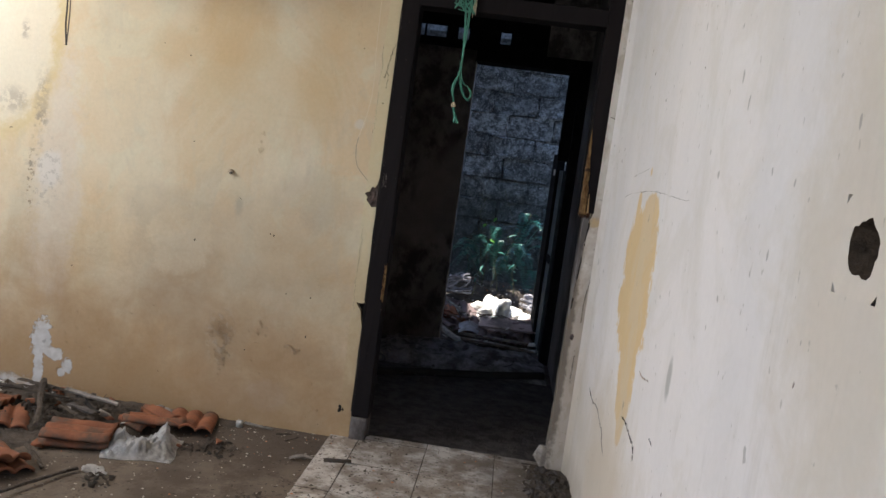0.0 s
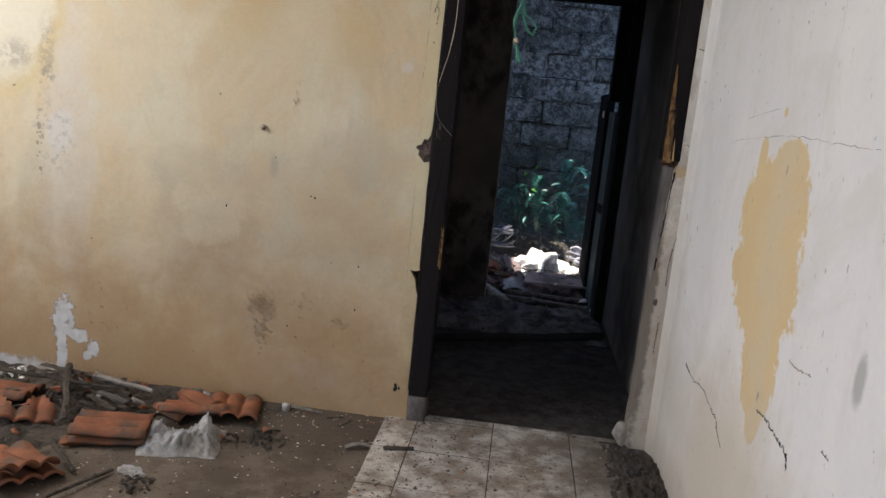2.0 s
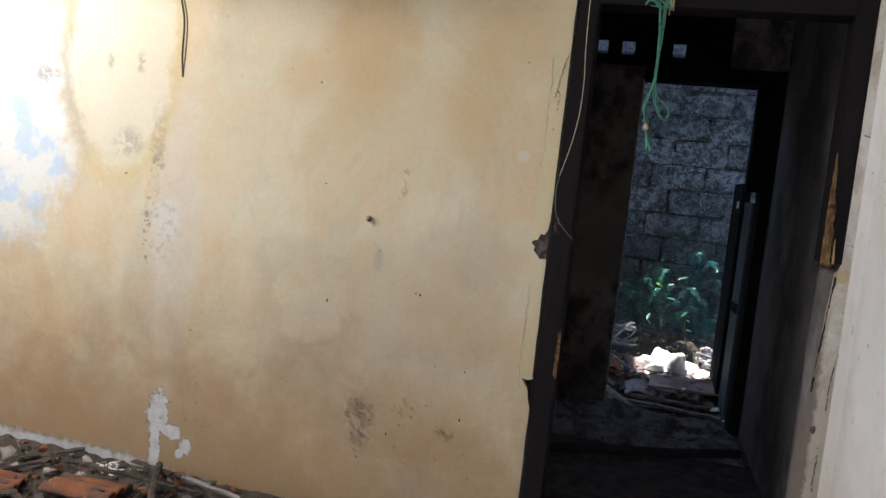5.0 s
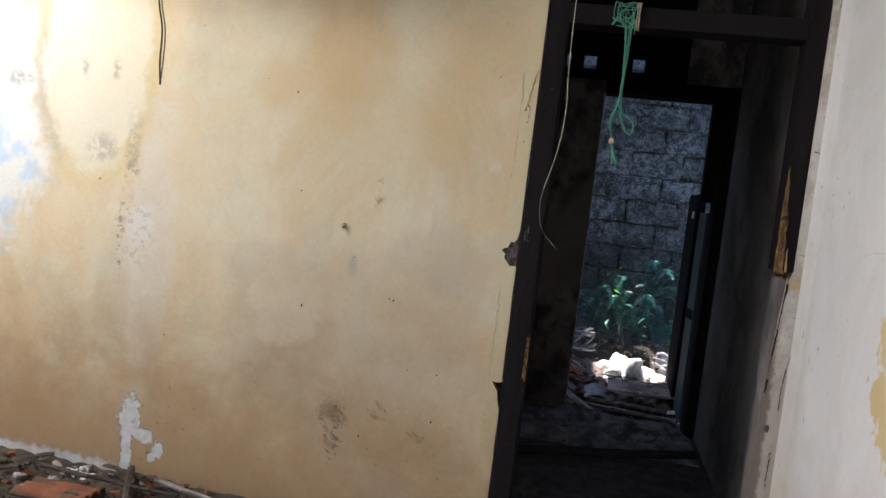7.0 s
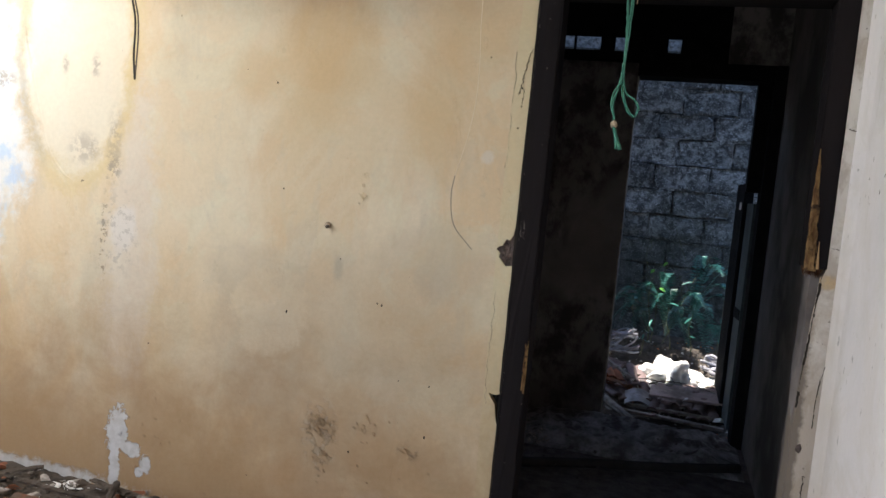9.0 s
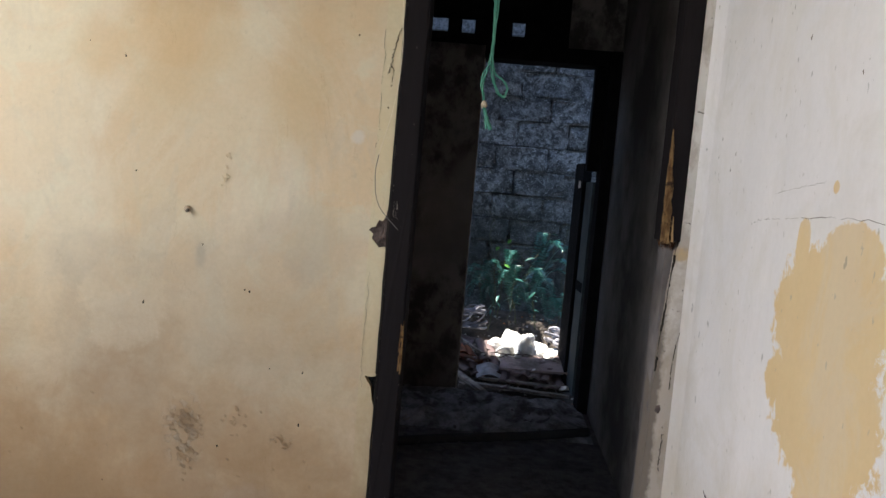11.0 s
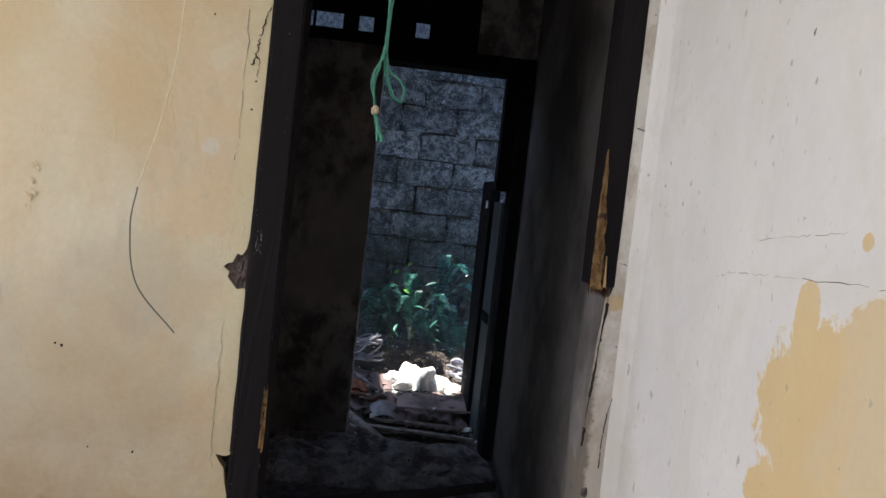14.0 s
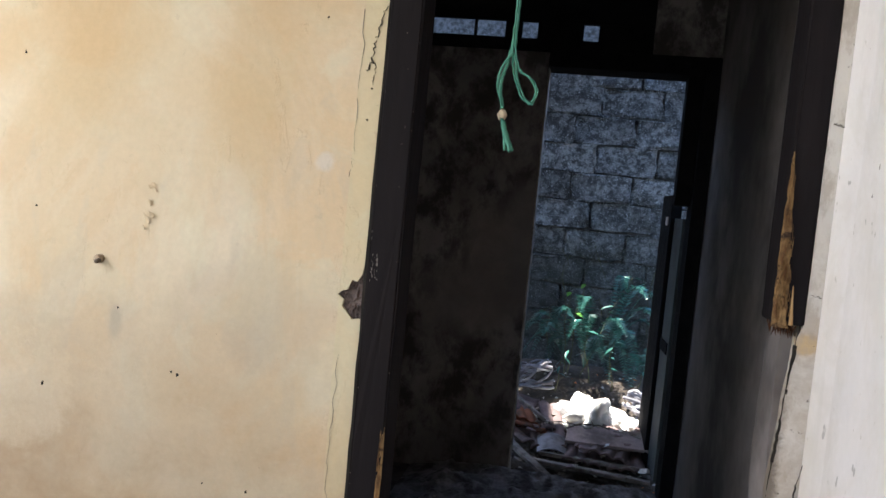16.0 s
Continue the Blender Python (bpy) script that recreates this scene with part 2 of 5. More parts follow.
# whitewashed wall with old yellow showing through
k = Mat("white_plaster", 0.82, 0, 0.25)
mid = k.noise(9, 5.0, 0.6)
c = k.mix(k.ramp(k.noise(1.8, 5.0, 0.6, (1, 1, 0.5)), 0.35, 0.7), (0.84, 0.805, 0.795), (0.755, 0.73, 0.73))
c = k.mix(k.math("MULTIPLY", k.ramp(k.noise(5, 6.0, 0.65, (1, 1, 0.3), seed=4.0), 0.55, 0.75), 0.40), c, (0.66, 0.63, 0.58))
stain = None
for p, r, s in (((0.965, -1.02, 1.06), (1, 0.26, 0.145), 1.0), ((0.965, -1.03, 0.90), (1, 0.255, 0.17), 2.0), ((0.965, -1.11, 0.70), (1, 0.135, 0.13), 3.0), ((0.965, -1.13, 0.60), (1, 0.060, 0.09), 8.0), ((0.965, -0.872, 1.20), (1, 0.036, 0.05), 4.0), ((0.965, -1.10, 1.19), (1, 0.13, 0.06), 5.0), ((0.965, -0.998, 1.312), (1, 0.014, 0.013), 6.0), ((0.965, -0.80, 0.90), (1, 0.05, 0.05), 7.0)):
    f = k.blob(p, r, 0.05, 0.55, 20.0, s)
    stain = f if stain is None else k.math("MAXIMUM", stain, f)
c = k.mix(k.math("MULTIPLY", stain, 0.9), c, k.mix(mid, (0.68, 0.47, 0.215), (0.74, 0.57, 0.31)))
tan = k.math("MULTIPLY", k.blob((0.965, -0.95, 0.30), (1, 0.35, 0.30), 0.5, 0.8, 5.0, 6.0), 0.45)
c = k.mix(tan, c, (0.60, 0.50, 0.36))
grey = k.math("MULTIPLY", k.blob((0.965, -1.645, 0.845), (1, 0.022, 0.045), 0.35, 0.5, 18.0, 7.0), 0.65)
c = k.mix(grey, c, (0.33, 0.33, 0.31))
grey2 = k.math("MULTIPLY", k.blob((0.965, -2.48, 1.2), (1, 0.22, 0.40), 0.6, 1.0, 6.0, 8.0), 0.55)
c = k.mix(grey2, c, (0.54, 0.46, 0.34))
mottle = k.ramp(k.noise(3.2, 7.0, 0.68, warp=0.8, seed=68.0), 0.46, 0.62)
c = k.mix(k.math("MULTIPLY", mottle, 0.28), c, (0.66, 0.62, 0.55))
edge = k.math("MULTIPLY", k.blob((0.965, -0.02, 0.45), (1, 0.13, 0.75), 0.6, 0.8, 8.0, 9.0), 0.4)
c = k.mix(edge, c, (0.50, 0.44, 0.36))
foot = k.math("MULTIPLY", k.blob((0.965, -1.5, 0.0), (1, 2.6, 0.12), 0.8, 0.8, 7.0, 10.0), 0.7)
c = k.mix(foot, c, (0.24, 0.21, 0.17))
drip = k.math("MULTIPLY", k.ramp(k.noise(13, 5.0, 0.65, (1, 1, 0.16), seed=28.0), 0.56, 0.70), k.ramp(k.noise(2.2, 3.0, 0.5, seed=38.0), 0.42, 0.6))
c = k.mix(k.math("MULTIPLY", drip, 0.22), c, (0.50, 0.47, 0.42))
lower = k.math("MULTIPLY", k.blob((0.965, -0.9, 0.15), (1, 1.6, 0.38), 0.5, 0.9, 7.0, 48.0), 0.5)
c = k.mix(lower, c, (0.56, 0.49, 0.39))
c = k.mix(k.math("MULTIPLY", k.ramp(k.noise(52, 3.0, 0.6, (1, 1, 0.6), seed=58.0), 0.68, 0.72), 0.5), c, (0.38, 0.35, 0.31))
specks = k.ramp(k.noise(30, 2.0, 0.5, (1, 1, 0.55), seed=18.0), 0.72, 0.75)
c = k.mix(k.math("MULTIPLY", specks, 0.5), c, (0.20, 0.19, 0.17))
fine = k.noise(55, 3.0, 0.6)
c = k.mix(0.25, c, k.mix(fine, (0.8, 0.8, 0.8), (1.15, 1.15, 1.15)), "MULTIPLY")
k.color(c).bump(k.math("ADD", k.math("MULTIPLY", mid, 0.6), k.math("MULTIPLY", fine, 0.12)), 0.35, 0.006)
WHITE = k.m

# bare dirty walls of the back room, with black mould
k = Mat("mouldy_plaster", 0.9, 0, 0.2)
mid = k.noise(8, 6.0, 0.65)
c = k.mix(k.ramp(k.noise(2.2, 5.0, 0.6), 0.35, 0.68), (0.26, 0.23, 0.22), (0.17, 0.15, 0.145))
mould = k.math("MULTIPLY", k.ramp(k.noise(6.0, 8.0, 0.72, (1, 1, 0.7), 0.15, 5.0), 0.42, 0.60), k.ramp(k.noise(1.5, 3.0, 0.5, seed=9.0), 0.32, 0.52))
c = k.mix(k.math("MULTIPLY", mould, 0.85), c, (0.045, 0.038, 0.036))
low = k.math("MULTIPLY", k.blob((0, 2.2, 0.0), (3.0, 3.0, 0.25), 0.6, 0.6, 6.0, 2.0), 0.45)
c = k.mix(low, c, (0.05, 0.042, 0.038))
k.color(c).bump(k.math("ADD", mid, k.noise(70, 3.0)), 0.4, 0.006)
MOULDY = k.m

# cement floor under dirt
k = Mat("dirty_cement", 0.85, 0, 0.3)
c = k.mix(k.ramp(k.noise(2.4, 6.0, 0.62), 0.4, 0.62), (0.165, 0.128, 0.097), (0.085, 0.064, 0.048))
c = k.mix(k.math("MULTIPLY", k.ramp(k.noise(8, 6.0, 0.7, seed=3.0), 0.48, 0.62), 0.75), c, (0.085, 0.063, 0.047))
wall_dirt = k.math("MULTIPLY", k.blob((-1.3, 0, 0), (2.2, 0.45, 1), 0.5, 0.7, 5.0, 4.0), 0.7)
c = k.mix(wall_dirt, c, (0.085, 0.065, 0.05))
c = k.mix(k.speck(55, 0.66, 0.70, 6.0), c, (0.05, 0.04, 0.03))
c = k.mix(k.speck(48, 0.70, 0.73, 16.0), c, (0.50, 0.45, 0.38))
k.color(c).bump(k.math("ADD", k.noise(12, 6.0, 0.65), k.math("MULTIPLY", k.noise(80, 3.0), 0.5)), 0.6, 0.008)
CEMENT = k.m

# worn pale floor tiles
k = Mat("floor_tile_glaze", 0.45, 0, 0.45, True)
v = k.random()
co = k.co
dirtn = k.ramp(k.noise(5.5, 6.0, 0.68), 0.36, 0.62)
c = k.mix(dirtn, (0.60, 0.56, 0.52), (0.25, 0.205, 0.165))
c = k.mix(k.math("MULTIPLY", k.ramp(k.noise(16, 6.0, 0.7, seed=2.0), 0.5, 0.64), 0.75), c, (0.20, 0.16, 0.125))
c = k.mix(k.speck(60, 0.64, 0.68, 4.0), c, (0.07, 0.055, 0.045))
side = k.math("MULTIPLY", k.blob((0.98, -0.35, 0), (0.34, 0.9, 1), 0.5, 0.8, 6.0, 14.0), 0.85)
c = k.mix(side, c, (0.10, 0.082, 0.066))
vv = k.math("MULTIPLY_ADD", v, 0.25)
vv.node.inputs[2].default_value = 0.87
c = k.mix(1.0, c, vv, "MULTIPLY")
k.color(c).rough(k.ramp(dirtn, 0, 1, 0.4, 0.8)).bump(k.noise(40, 4.0), 0.2, 0.003)
TILE = k.m

# concrete blocks, damp and mossy
k = Mat("old_block", 0.92, 0, 0.2, True)
g = k.noise(55, 8.0, 0.8)
g2 = k.noise(17, 7.0, 0.75, seed=4.0)
c = k.mix(k.ramp(k.noise(3.4, 6.0, 0.7), 0.36, 0.66), (0.40, 0.40, 0.41), (0.18, 0.18, 0.186))
c = k.mix(k.math("MULTIPLY", k.ramp(g2, 0.42, 0.58), 0.85), c, (0.05, 0.052, 0.056))
c = k.mix(k.math("MULTIPLY", k.ramp(g, 0.50, 0.60), 0.7), c, (0.05, 0.052, 0.053))
c = k.mix(k.math("MULTIPLY", k.ramp(k.noise(62, 7.0, 0.85, seed=6.0), 0.565, 0.605), 0.9), c, (0.70, 0.71, 0.73))
vv = k.math("MULTIPLY_ADD", k.random(), 0.4)
vv.node.inputs[2].default_value = 0.8
c = k.mix(1.0, c, vv, "MULTIPLY")
damp = k.math("MULTIPLY", k.blob((0.5, 3.7, 0.2), (3.0, 1.0, 1.0), 0.4, 0.8, 3.0, 5.0), 0.68)
c = k.mix(damp, c, (0.045, 0.05, 0.042))
k.color(c).bump(k.math("ADD", g, k.math("MULTIPLY", g2, 1.5)), 1.0, 0.03)
BLOCK = k.m

k = Mat("trim_plaster", 0.85, 0, 0.25)
c = k.mix(k.ramp(k.noise(5, 6.0, 0.6, (1, 1, 0.4)), 0.3, 0.7), (0.74, 0.71, 0.67), (0.63, 0.59, 0.54))
c = k.mix(k.math("MULTIPLY", k.blob((0.930, 0, 1.10), (0.03, 1, 0.022), 0.3, 0.6, 20.0, 1.0), 0.8), c, (0.55, 0.36, 0.14))
c = k.mix(k.math("MULTIPLY", k.ramp(k.noise(12, 6.0, 0.7, (1, 1, 0.5), seed=3.0), 0.48, 0.60), 0.65), c, (0.40, 0.34, 0.28))
c = k.mix(k.math("MULTIPLY", k.blob((0.92, 0, 0.30), (0.2, 1, 0.75), 0.5, 1.2, 14.0, 5.0), 0.7), c, (0.40, 0.33, 0.26))
c = k.mix(k.math("MULTIPLY", k.blob((0.882, 0, 0.55), (0.022, 1, 0.62), 0.35, 1.2, 22.0, 6.0), 0.8), c, (0.14, 0.115, 0.095))
c = k.mix(k.math("MULTIPLY", k.ramp(k.noise(46, 3.0, 0.6, seed=8.0), 0.66, 0.70), 0.8), c, (0.12, 0.10, 0.08))
k.color(c).bump(k.math("ADD", k.noise(14, 6.0, 0.65), k.math("MULTIPLY", k.noise(60, 3.0), 0.3)), 0.5, 0.006)
TRIM = k.m
SIDE = simple("grey_plaster", (0.27, 0.24, 0.23), (0.17, 0.152, 0.147), 2.2, 0.9, 0.3, 0.004, dirt=(0.10, 0.088, 0.085))
MORTAR = simple("mortar", (0.12, 0.12, 0.125), (0.035, 0.035, 0.035), 26, 0.95, 0.8, 0.01)
FRAME = simple("dark_paint", (0.014, 0.011, 0.012), (0.009, 0.007, 0.008), 9, 0.75, 0.3, 0.003, (1, 1, 0.15), spec=0.12)
RAW = simple("rotten_wood", (0.46, 0.28, 0.12), (0.17, 0.085, 0.038), 70, 0.9, 0.9, 0.01, (1, 1, 0.3), dirt=(0.06, 0.035, 0.022))
BARE = simple("bare_wood", (0.52, 0.33, 0.16), (0.42, 0.25, 0.115), 30, 0.8, 0.4, 0.003, (1, 1, 0.2))
TORN = simple("torn_wood", (0.11, 0.045, 0.022), (0.05, 0.022, 0.012), 60, 0.95, 0.5, 0.004)
CRUMBLE = simple("crumbled_mortar", (0.22, 0.165, 0.15), (0.085, 0.068, 0.062), 22, 0.95, 0.9, 0.01, dirt=(0.26, 0.15, 0.12))
GREYWOOD = simple("grey_wood", (0.30, 0.265, 0.235), (0.16, 0.14, 0.12), 14, 0.85, 0.5, 0.004, (1, 1, 1), dirt=(0.07, 0.06, 0.05))
NEARBLACK = simple("near_black", (0.013, 0.012, 0.013), (0.008, 0.008, 0.009), 14, 0.95, 0.5, 0.004, spec=0.05)
BLACKWOOD = simple("black_wood", (0.035, 0.03, 0.028), (0.02, 0.018, 0.017), 14, 0.8, 0.5, 0.004)
CLAY = simple("clay", (0.30, 0.115, 0.058), (0.19, 0.07, 0.036), 10, 0.85, 0.4, 0.004, per=0.4, dirt=(0.10, 0.066, 0.048))
OLDCLAY = simple("old_clay", (0.24, 0.17, 0.165), (0.14, 0.105, 0.105), 10, 0.85, 0.4, 0.004, per=0.4, dirt=(0.11, 0.09, 0.085))
SOIL = simple("soil", (0.12, 0.095, 0.075), (0.055, 0.045, 0.037), 7, 0.95, 0.9, 0.03)
DARKSOIL = simple("dark_soil", (0.15, 0.13, 0.122), (0.065, 0.057, 0.054), 17, 0.95, 0.8, 0.01)
# dark soil lightened to stand for yard light on the heap
LITSOIL = simple("lit_soil", (0.34, 0.325, 0.33), (0.12, 0.112, 0.112), 13, 0.9, 0.9, 0.012, dirt=(0.07, 0.062, 0.06))
RUBBLE = simple("rubble", (0.42, 0.38, 0.34), (0.20, 0.17, 0.145), 12, 0.9, 0.6, 0.008, per=0.5, dirt=(0.10, 0.085, 0.07))
PLASTER = simple("white_chunk", (0.86, 0.85, 0.82), (0.74, 0.72, 0.68), 9, 0.85, 0.4, 0.006)
SHEET = simple("grey_sheet", (0.33, 0.32, 0.34), (0.22, 0.215, 0.23), 6, 0.6, 0.3, 0.004, dirt=(0.10, 0.09, 0.09))
BOARD = simple("brown_board", (0.36, 0.28, 0.27), (0.27, 0.21, 0.20), 7, 0.7, 0.3, 0.004, dirt=(0.12, 0.095, 0.085))
CLOTH = simple("grey_cloth", (0.36, 0.345, 0.37), (0.20, 0.19, 0.205), 12, 0.9, 0.4, 0.004)
SACK = simple("white_sack", (0.56, 0.55, 0.53), (0.38, 0.36, 0.33), 8, 0.7, 0.4, 0.004, dirt=(0.20, 0.17, 0.14))
CEILING = simple("ceiling_board", (0.50, 0.44, 0.36), (0.36, 0.30, 0.23), 3, 0.85, 0.3, 0.004, dirt=(0.20, 0.15, 0.10))
DOORPAINT = simple("green_grey_paint", (0.05, 0.06, 0.06), (0.03, 0.037, 0.038), 8, 0.7, 0.3, 0.003, dirt=(0.022, 0.022, 0.02))
LEAF = simple("fern_leaf", (0.04, 0.15, 0.118), (0.022, 0.09, 0.075), 20, 0.28, 0.2, 0.002, per=0.6, spec=0.6)
SPROUT = simple("young_leaf", (0.13, 0.34, 0.06), (0.08, 0.24, 0.05), 20, 0.45, 0.2, 0.002, spec=0.5)
STEM = simple("stem", (0.10, 0.11, 0.05), (0.07, 0.06, 0.035), 20, 0.7, 0.2, 0.002)
ROPE = simple("green_twine", (0.05, 0.21, 0.15), (0.10, 0.31, 0.23), 60, 0.55, 0.4, 0.002, (1, 1, 0.2))
TAG = simple("paper_wad", (0.55, 0.45, 0.33), (0.40, 0.30, 0.21), 40, 0.8, 0.4, 0.003)
WIRE = simple("grey_wire", (0.22, 0.20, 0.18), (0.15, 0.14, 0.13), 30, 0.5, 0.2, 0.001)
SLEEVE = simple("yellowed_sleeve", (0.84, 0.74, 0.55), (0.80, 0.69, 0.50), 30, 0.6, 0.2, 0.001)
CABLE = simple("black_cable", (0.05, 0.042, 0.038), (0.03, 0.026, 0.024), 30, 0.6, 0.2, 0.001)
HOLE = simple("hole_dark", (0.03, 0.025, 0.02), (0.018, 0.015, 0.013), 30, 0.95, 0.5, 0.004)
BRASS = simple("old_metal", (0.16, 0.12, 0.09), (0.09, 0.07, 0.055), 60, 0.5, 0.3, 0.001)
k = Mat("clear_plastic", 0.3, 0, 0.5)
k.color(k.mix(k.ramp(k.noise(9, 4.0), 0.4, 0.65), (0.90, 0.90, 0.90), (0.70, 0.67, 0.63)))
k.b.inputs["Transmission Weight"].default_value = 0.72
k.b.inputs["IOR"].default_value = 1.1
k.put(k.b.inputs["Alpha"], k.ramp(k.noise(14, 5.0, 0.65, seed=4.0), 0.35, 0.65, 0.45, 0.85))
k.bump(k.noise(28, 5.0, 0.65), 0.5, 0.01)
PLASTIC = k.m


# ---- mesh helpers ----
def mesh_of(bm, name, material, smooth=False):
    me = bpy.data.meshes.new(name)
    bmesh.ops.recalc_face_normals(bm, faces=bm.faces)
    bm.to_mesh(me)
    bm.free()
    me.materials.append(material)
    for p in me.polygons:
        p.use_smooth = smooth
    return me


def thing(name, bm, material, label="", category="", group="", kind="", smooth=False, m=None):
    ob = new(name, mesh_of(bm, name, material, smooth))
    if m is not None:
        ob.matrix_basis = m
    return tagged(ob, label, category, group, kind)


def part(name, bm, material, parent, label="", smooth=False, m=None, kind=""):
    ob = new(name, mesh_of(bm, name, material, smooth))
    ob.parent = parent
    if m is not None:
        ob.matrix_basis = m
    return tagged(ob, label, kind=kind)


def empty(name, at, label, category, group="", kind=""):
    ob = new(name)
    ob.empty_display_size = 0.05
    ob.matrix_basis = at if isinstance(at, Matrix) else pose(*at)
    return tagged(ob, label, category, group, kind)


def box(x0, x1, y0, y1, z0, z1, bm=None, bevel=0.0):
    one = bmesh.new()
    bmesh.ops.create_cube(one, size=1, matrix=Matrix.LocRotScale(((x0 + x1) / 2, (y0 + y1) / 2, (z0 + z1) / 2), None, (x1 - x0, y1 - y0, z1 - z0)))
    if bevel:
        bmesh.ops.bevel(one, geom=one.edges[:], offset=bevel, segments=2, affect="EDGES", profile=0.6)
    return join(bm, one)


def join(bm, one):
    if bm is None:
        return one
    me = bpy.data.meshes.new("join")
    one.to_mesh(me)
    one.free()
    bm.from_mesh(me)
    bpy.data.meshes.remove(me)
    return bm


def chunk(rng, sx, sy, sz, n=14, flat=False):
    """A broken lump: the hull of random points."""
    bm = bmesh.new()
    for _ in range(n):
        v = Vector((rng.uniform(-1, 1), rng.uniform(-1, 1), rng.uniform(-1, 1)))
        if not flat:
            v = v.normalized() * rng.uniform(0.75, 1)
        bm.verts.new((v.x * sx, v.y * sy, v.z * sz))
    out = bmesh.ops.convex_hull(bm, input=bm.verts)
    bmesh.ops.delete(bm, geom=[v for v in out["geom_interior"] if isinstance(v, bmesh.types.BMVert)], context="VERTS")
    return bm


def tube(points, radius, sides=6, bm=None, taper=1.0):
    """A round strand through the given places."""
    one = bmesh.new()
    pts = [Vector(p) for p in points]
    rings = []
    for i, p in enumerate(pts):
        d = (pts[min(i + 1, len(pts) - 1)] - pts[max(i - 1, 0)]).normalized()
        a = d.orthogonal().normalized()
        b = d.cross(a)
        r = radius * (1 + (taper - 1) * i / max(1, len(pts) - 1))
        rings.append([one.verts.new(p + r * (math.cos(t) * a + math.sin(t) * b)) for t in (2 * math.pi * j / sides for j in range(sides))])
    for r0, r1 in zip(rings, rings[1:]):
        best = min(range(sides), key=lambda s: (r1[s].co - r0[0].co).length)
        for j in range(sides):
            one.faces.new((r0[j], r0[(j + 1) % sides], r1[(j + 1 + best) % sides], r1[(j + best) % sides]))
    one.faces.new(rings[0][::-1]), one.faces.new(rings[-1])
    return join(bm, one)


def curve_pts(ctrl, n=24):
    """Catmull-Rom through a few places."""
    p = [Vector(c) for c in ctrl]
    p = [2 * p[0] - p[1], *p, 2 * p[-1] - p[-2]]
    out = []
    for i in range(1, len(p) - 2):
        for j in range(n):
            t = j / n
            out.append(0.5 * (2 * p[i] + (p[i + 1] - p[i - 1]) * t + (2 * p[i - 1] - 5 * p[i] + 4 * p[i + 1] - p[i + 2]) * t * t + (3 * p[i] - p[i - 1] - 3 * p[i + 1] + p[i + 2]) * t ** 3))
    return out + [p[-2]]


def sheet(w, d, nx, ny, height, thick):
    """A thick sheet over a grid, w by d, whose top follows height(u, v) with u and v from 0 to 1."""
    bm = bmesh.new()
    top = [[bm.verts.new((w * (i / nx - 0.5), d * (j / ny - 0.5), height(i / nx, j / ny) + thick)) for j in range(ny + 1)] for i in range(nx + 1)]
    low = [[bm.verts.new((w * (i / nx - 0.5), d * (j / ny - 0.5), height(i / nx, j / ny))) for j in range(ny + 1)] for i in range(nx + 1)]
    for i in range(nx):
        for j in range(ny):
            bm.faces.new((top[i][j], top[i + 1][j], top[i + 1][j + 1], top[i][j + 1]))
            bm.faces.new((low[i][j], low[i][j + 1], low[i + 1][j + 1], low[i + 1][j]))
    for i in range(nx):
        bm.faces.new((low[i][0], low[i + 1][0], top[i + 1][0], top[i][0]))
        bm.faces.new((top[i][ny], top[i + 1][ny], low[i + 1][ny], low[i][ny]))
    for j in range(ny):
        bm.faces.new((top[0][j], top[0][j + 1], low[0][j + 1], low[0][j]))
        bm.faces.new((low[nx][j], low[nx][j + 1], top[nx][j + 1], top[nx][j]))
    return bm


# ---- setting ----
WX = 0.965          # plane of the white side wall
SX = 0.985          # plane of the back room's side wall
BY = 2.17           # front of the back room's rear wall
TOP = 2.6

# the plaster is broken out along the frame in two places
EDGE = ((-0.004, -0.06), (-0.004, 0.50), (-0.014, 0.535), (-0.020, 0.575), (-0.032, 0.590), (-0.043, 0.609), (-0.020, 0.606), (-0.004, 0.612), (-0.004, 1.030), (-0.012, 1.036), (-0.030, 1.032), (-0.040, 1.044), (-0.055, 1.060), (-0.052, 1.075),
        (-0.067, 1.086), (-0.058, 1.095), (-0.046, 1.098), (-0.036, 1.122), (-0.024, 1.118), (-0.014, 1.135), (-0.009, 1.168), (-0.004, 1.185), (-0.004, TOP))


def outline_slab(outline, y0, y1):
    """An upright slab with the given outline in x and z."""
    b = bmesh.new()
    front, rear = [b.verts.new((x, y0, z)) for x, z in outline], [b.verts.new((x, y1, z)) for x, z in outline]
    b.faces.new(front), b.faces.new(rear[::-1])
    for i in range(len(outline)):
        j = (i + 1) % len(outline)
        b.faces.new((front[i], rear[i], rear[j], front[j]))
    return b


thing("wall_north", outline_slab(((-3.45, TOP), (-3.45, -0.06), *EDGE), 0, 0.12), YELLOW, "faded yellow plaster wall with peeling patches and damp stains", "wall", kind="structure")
thing("wall_over_door", box(-0.004, WX, 0.0, 0.12, 2.42, TOP), YELLOW, "yellow plaster above the doorway", "wall", kind="structure")
bm = box(WX, WX + 0.14, -5.3, -2.531, -0.06, TOP)
box(WX, WX + 0.14, -2.411, 0.10, -0.06, TOP, bm), box(WX, WX + 0.14, -2.531, -2.411, -0.06, 1.155, bm), box(WX, WX + 0.14, -2.531, -2.411, 1.275, TOP, bm)
thing("wall_back_east", box(SX, SX + 0.14, 0.10, BY + 0.14, -0.14, 2.73), SIDE, "dirty grey side wall of the back room", "wall", kind="structure")
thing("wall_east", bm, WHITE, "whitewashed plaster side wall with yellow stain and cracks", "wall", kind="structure")
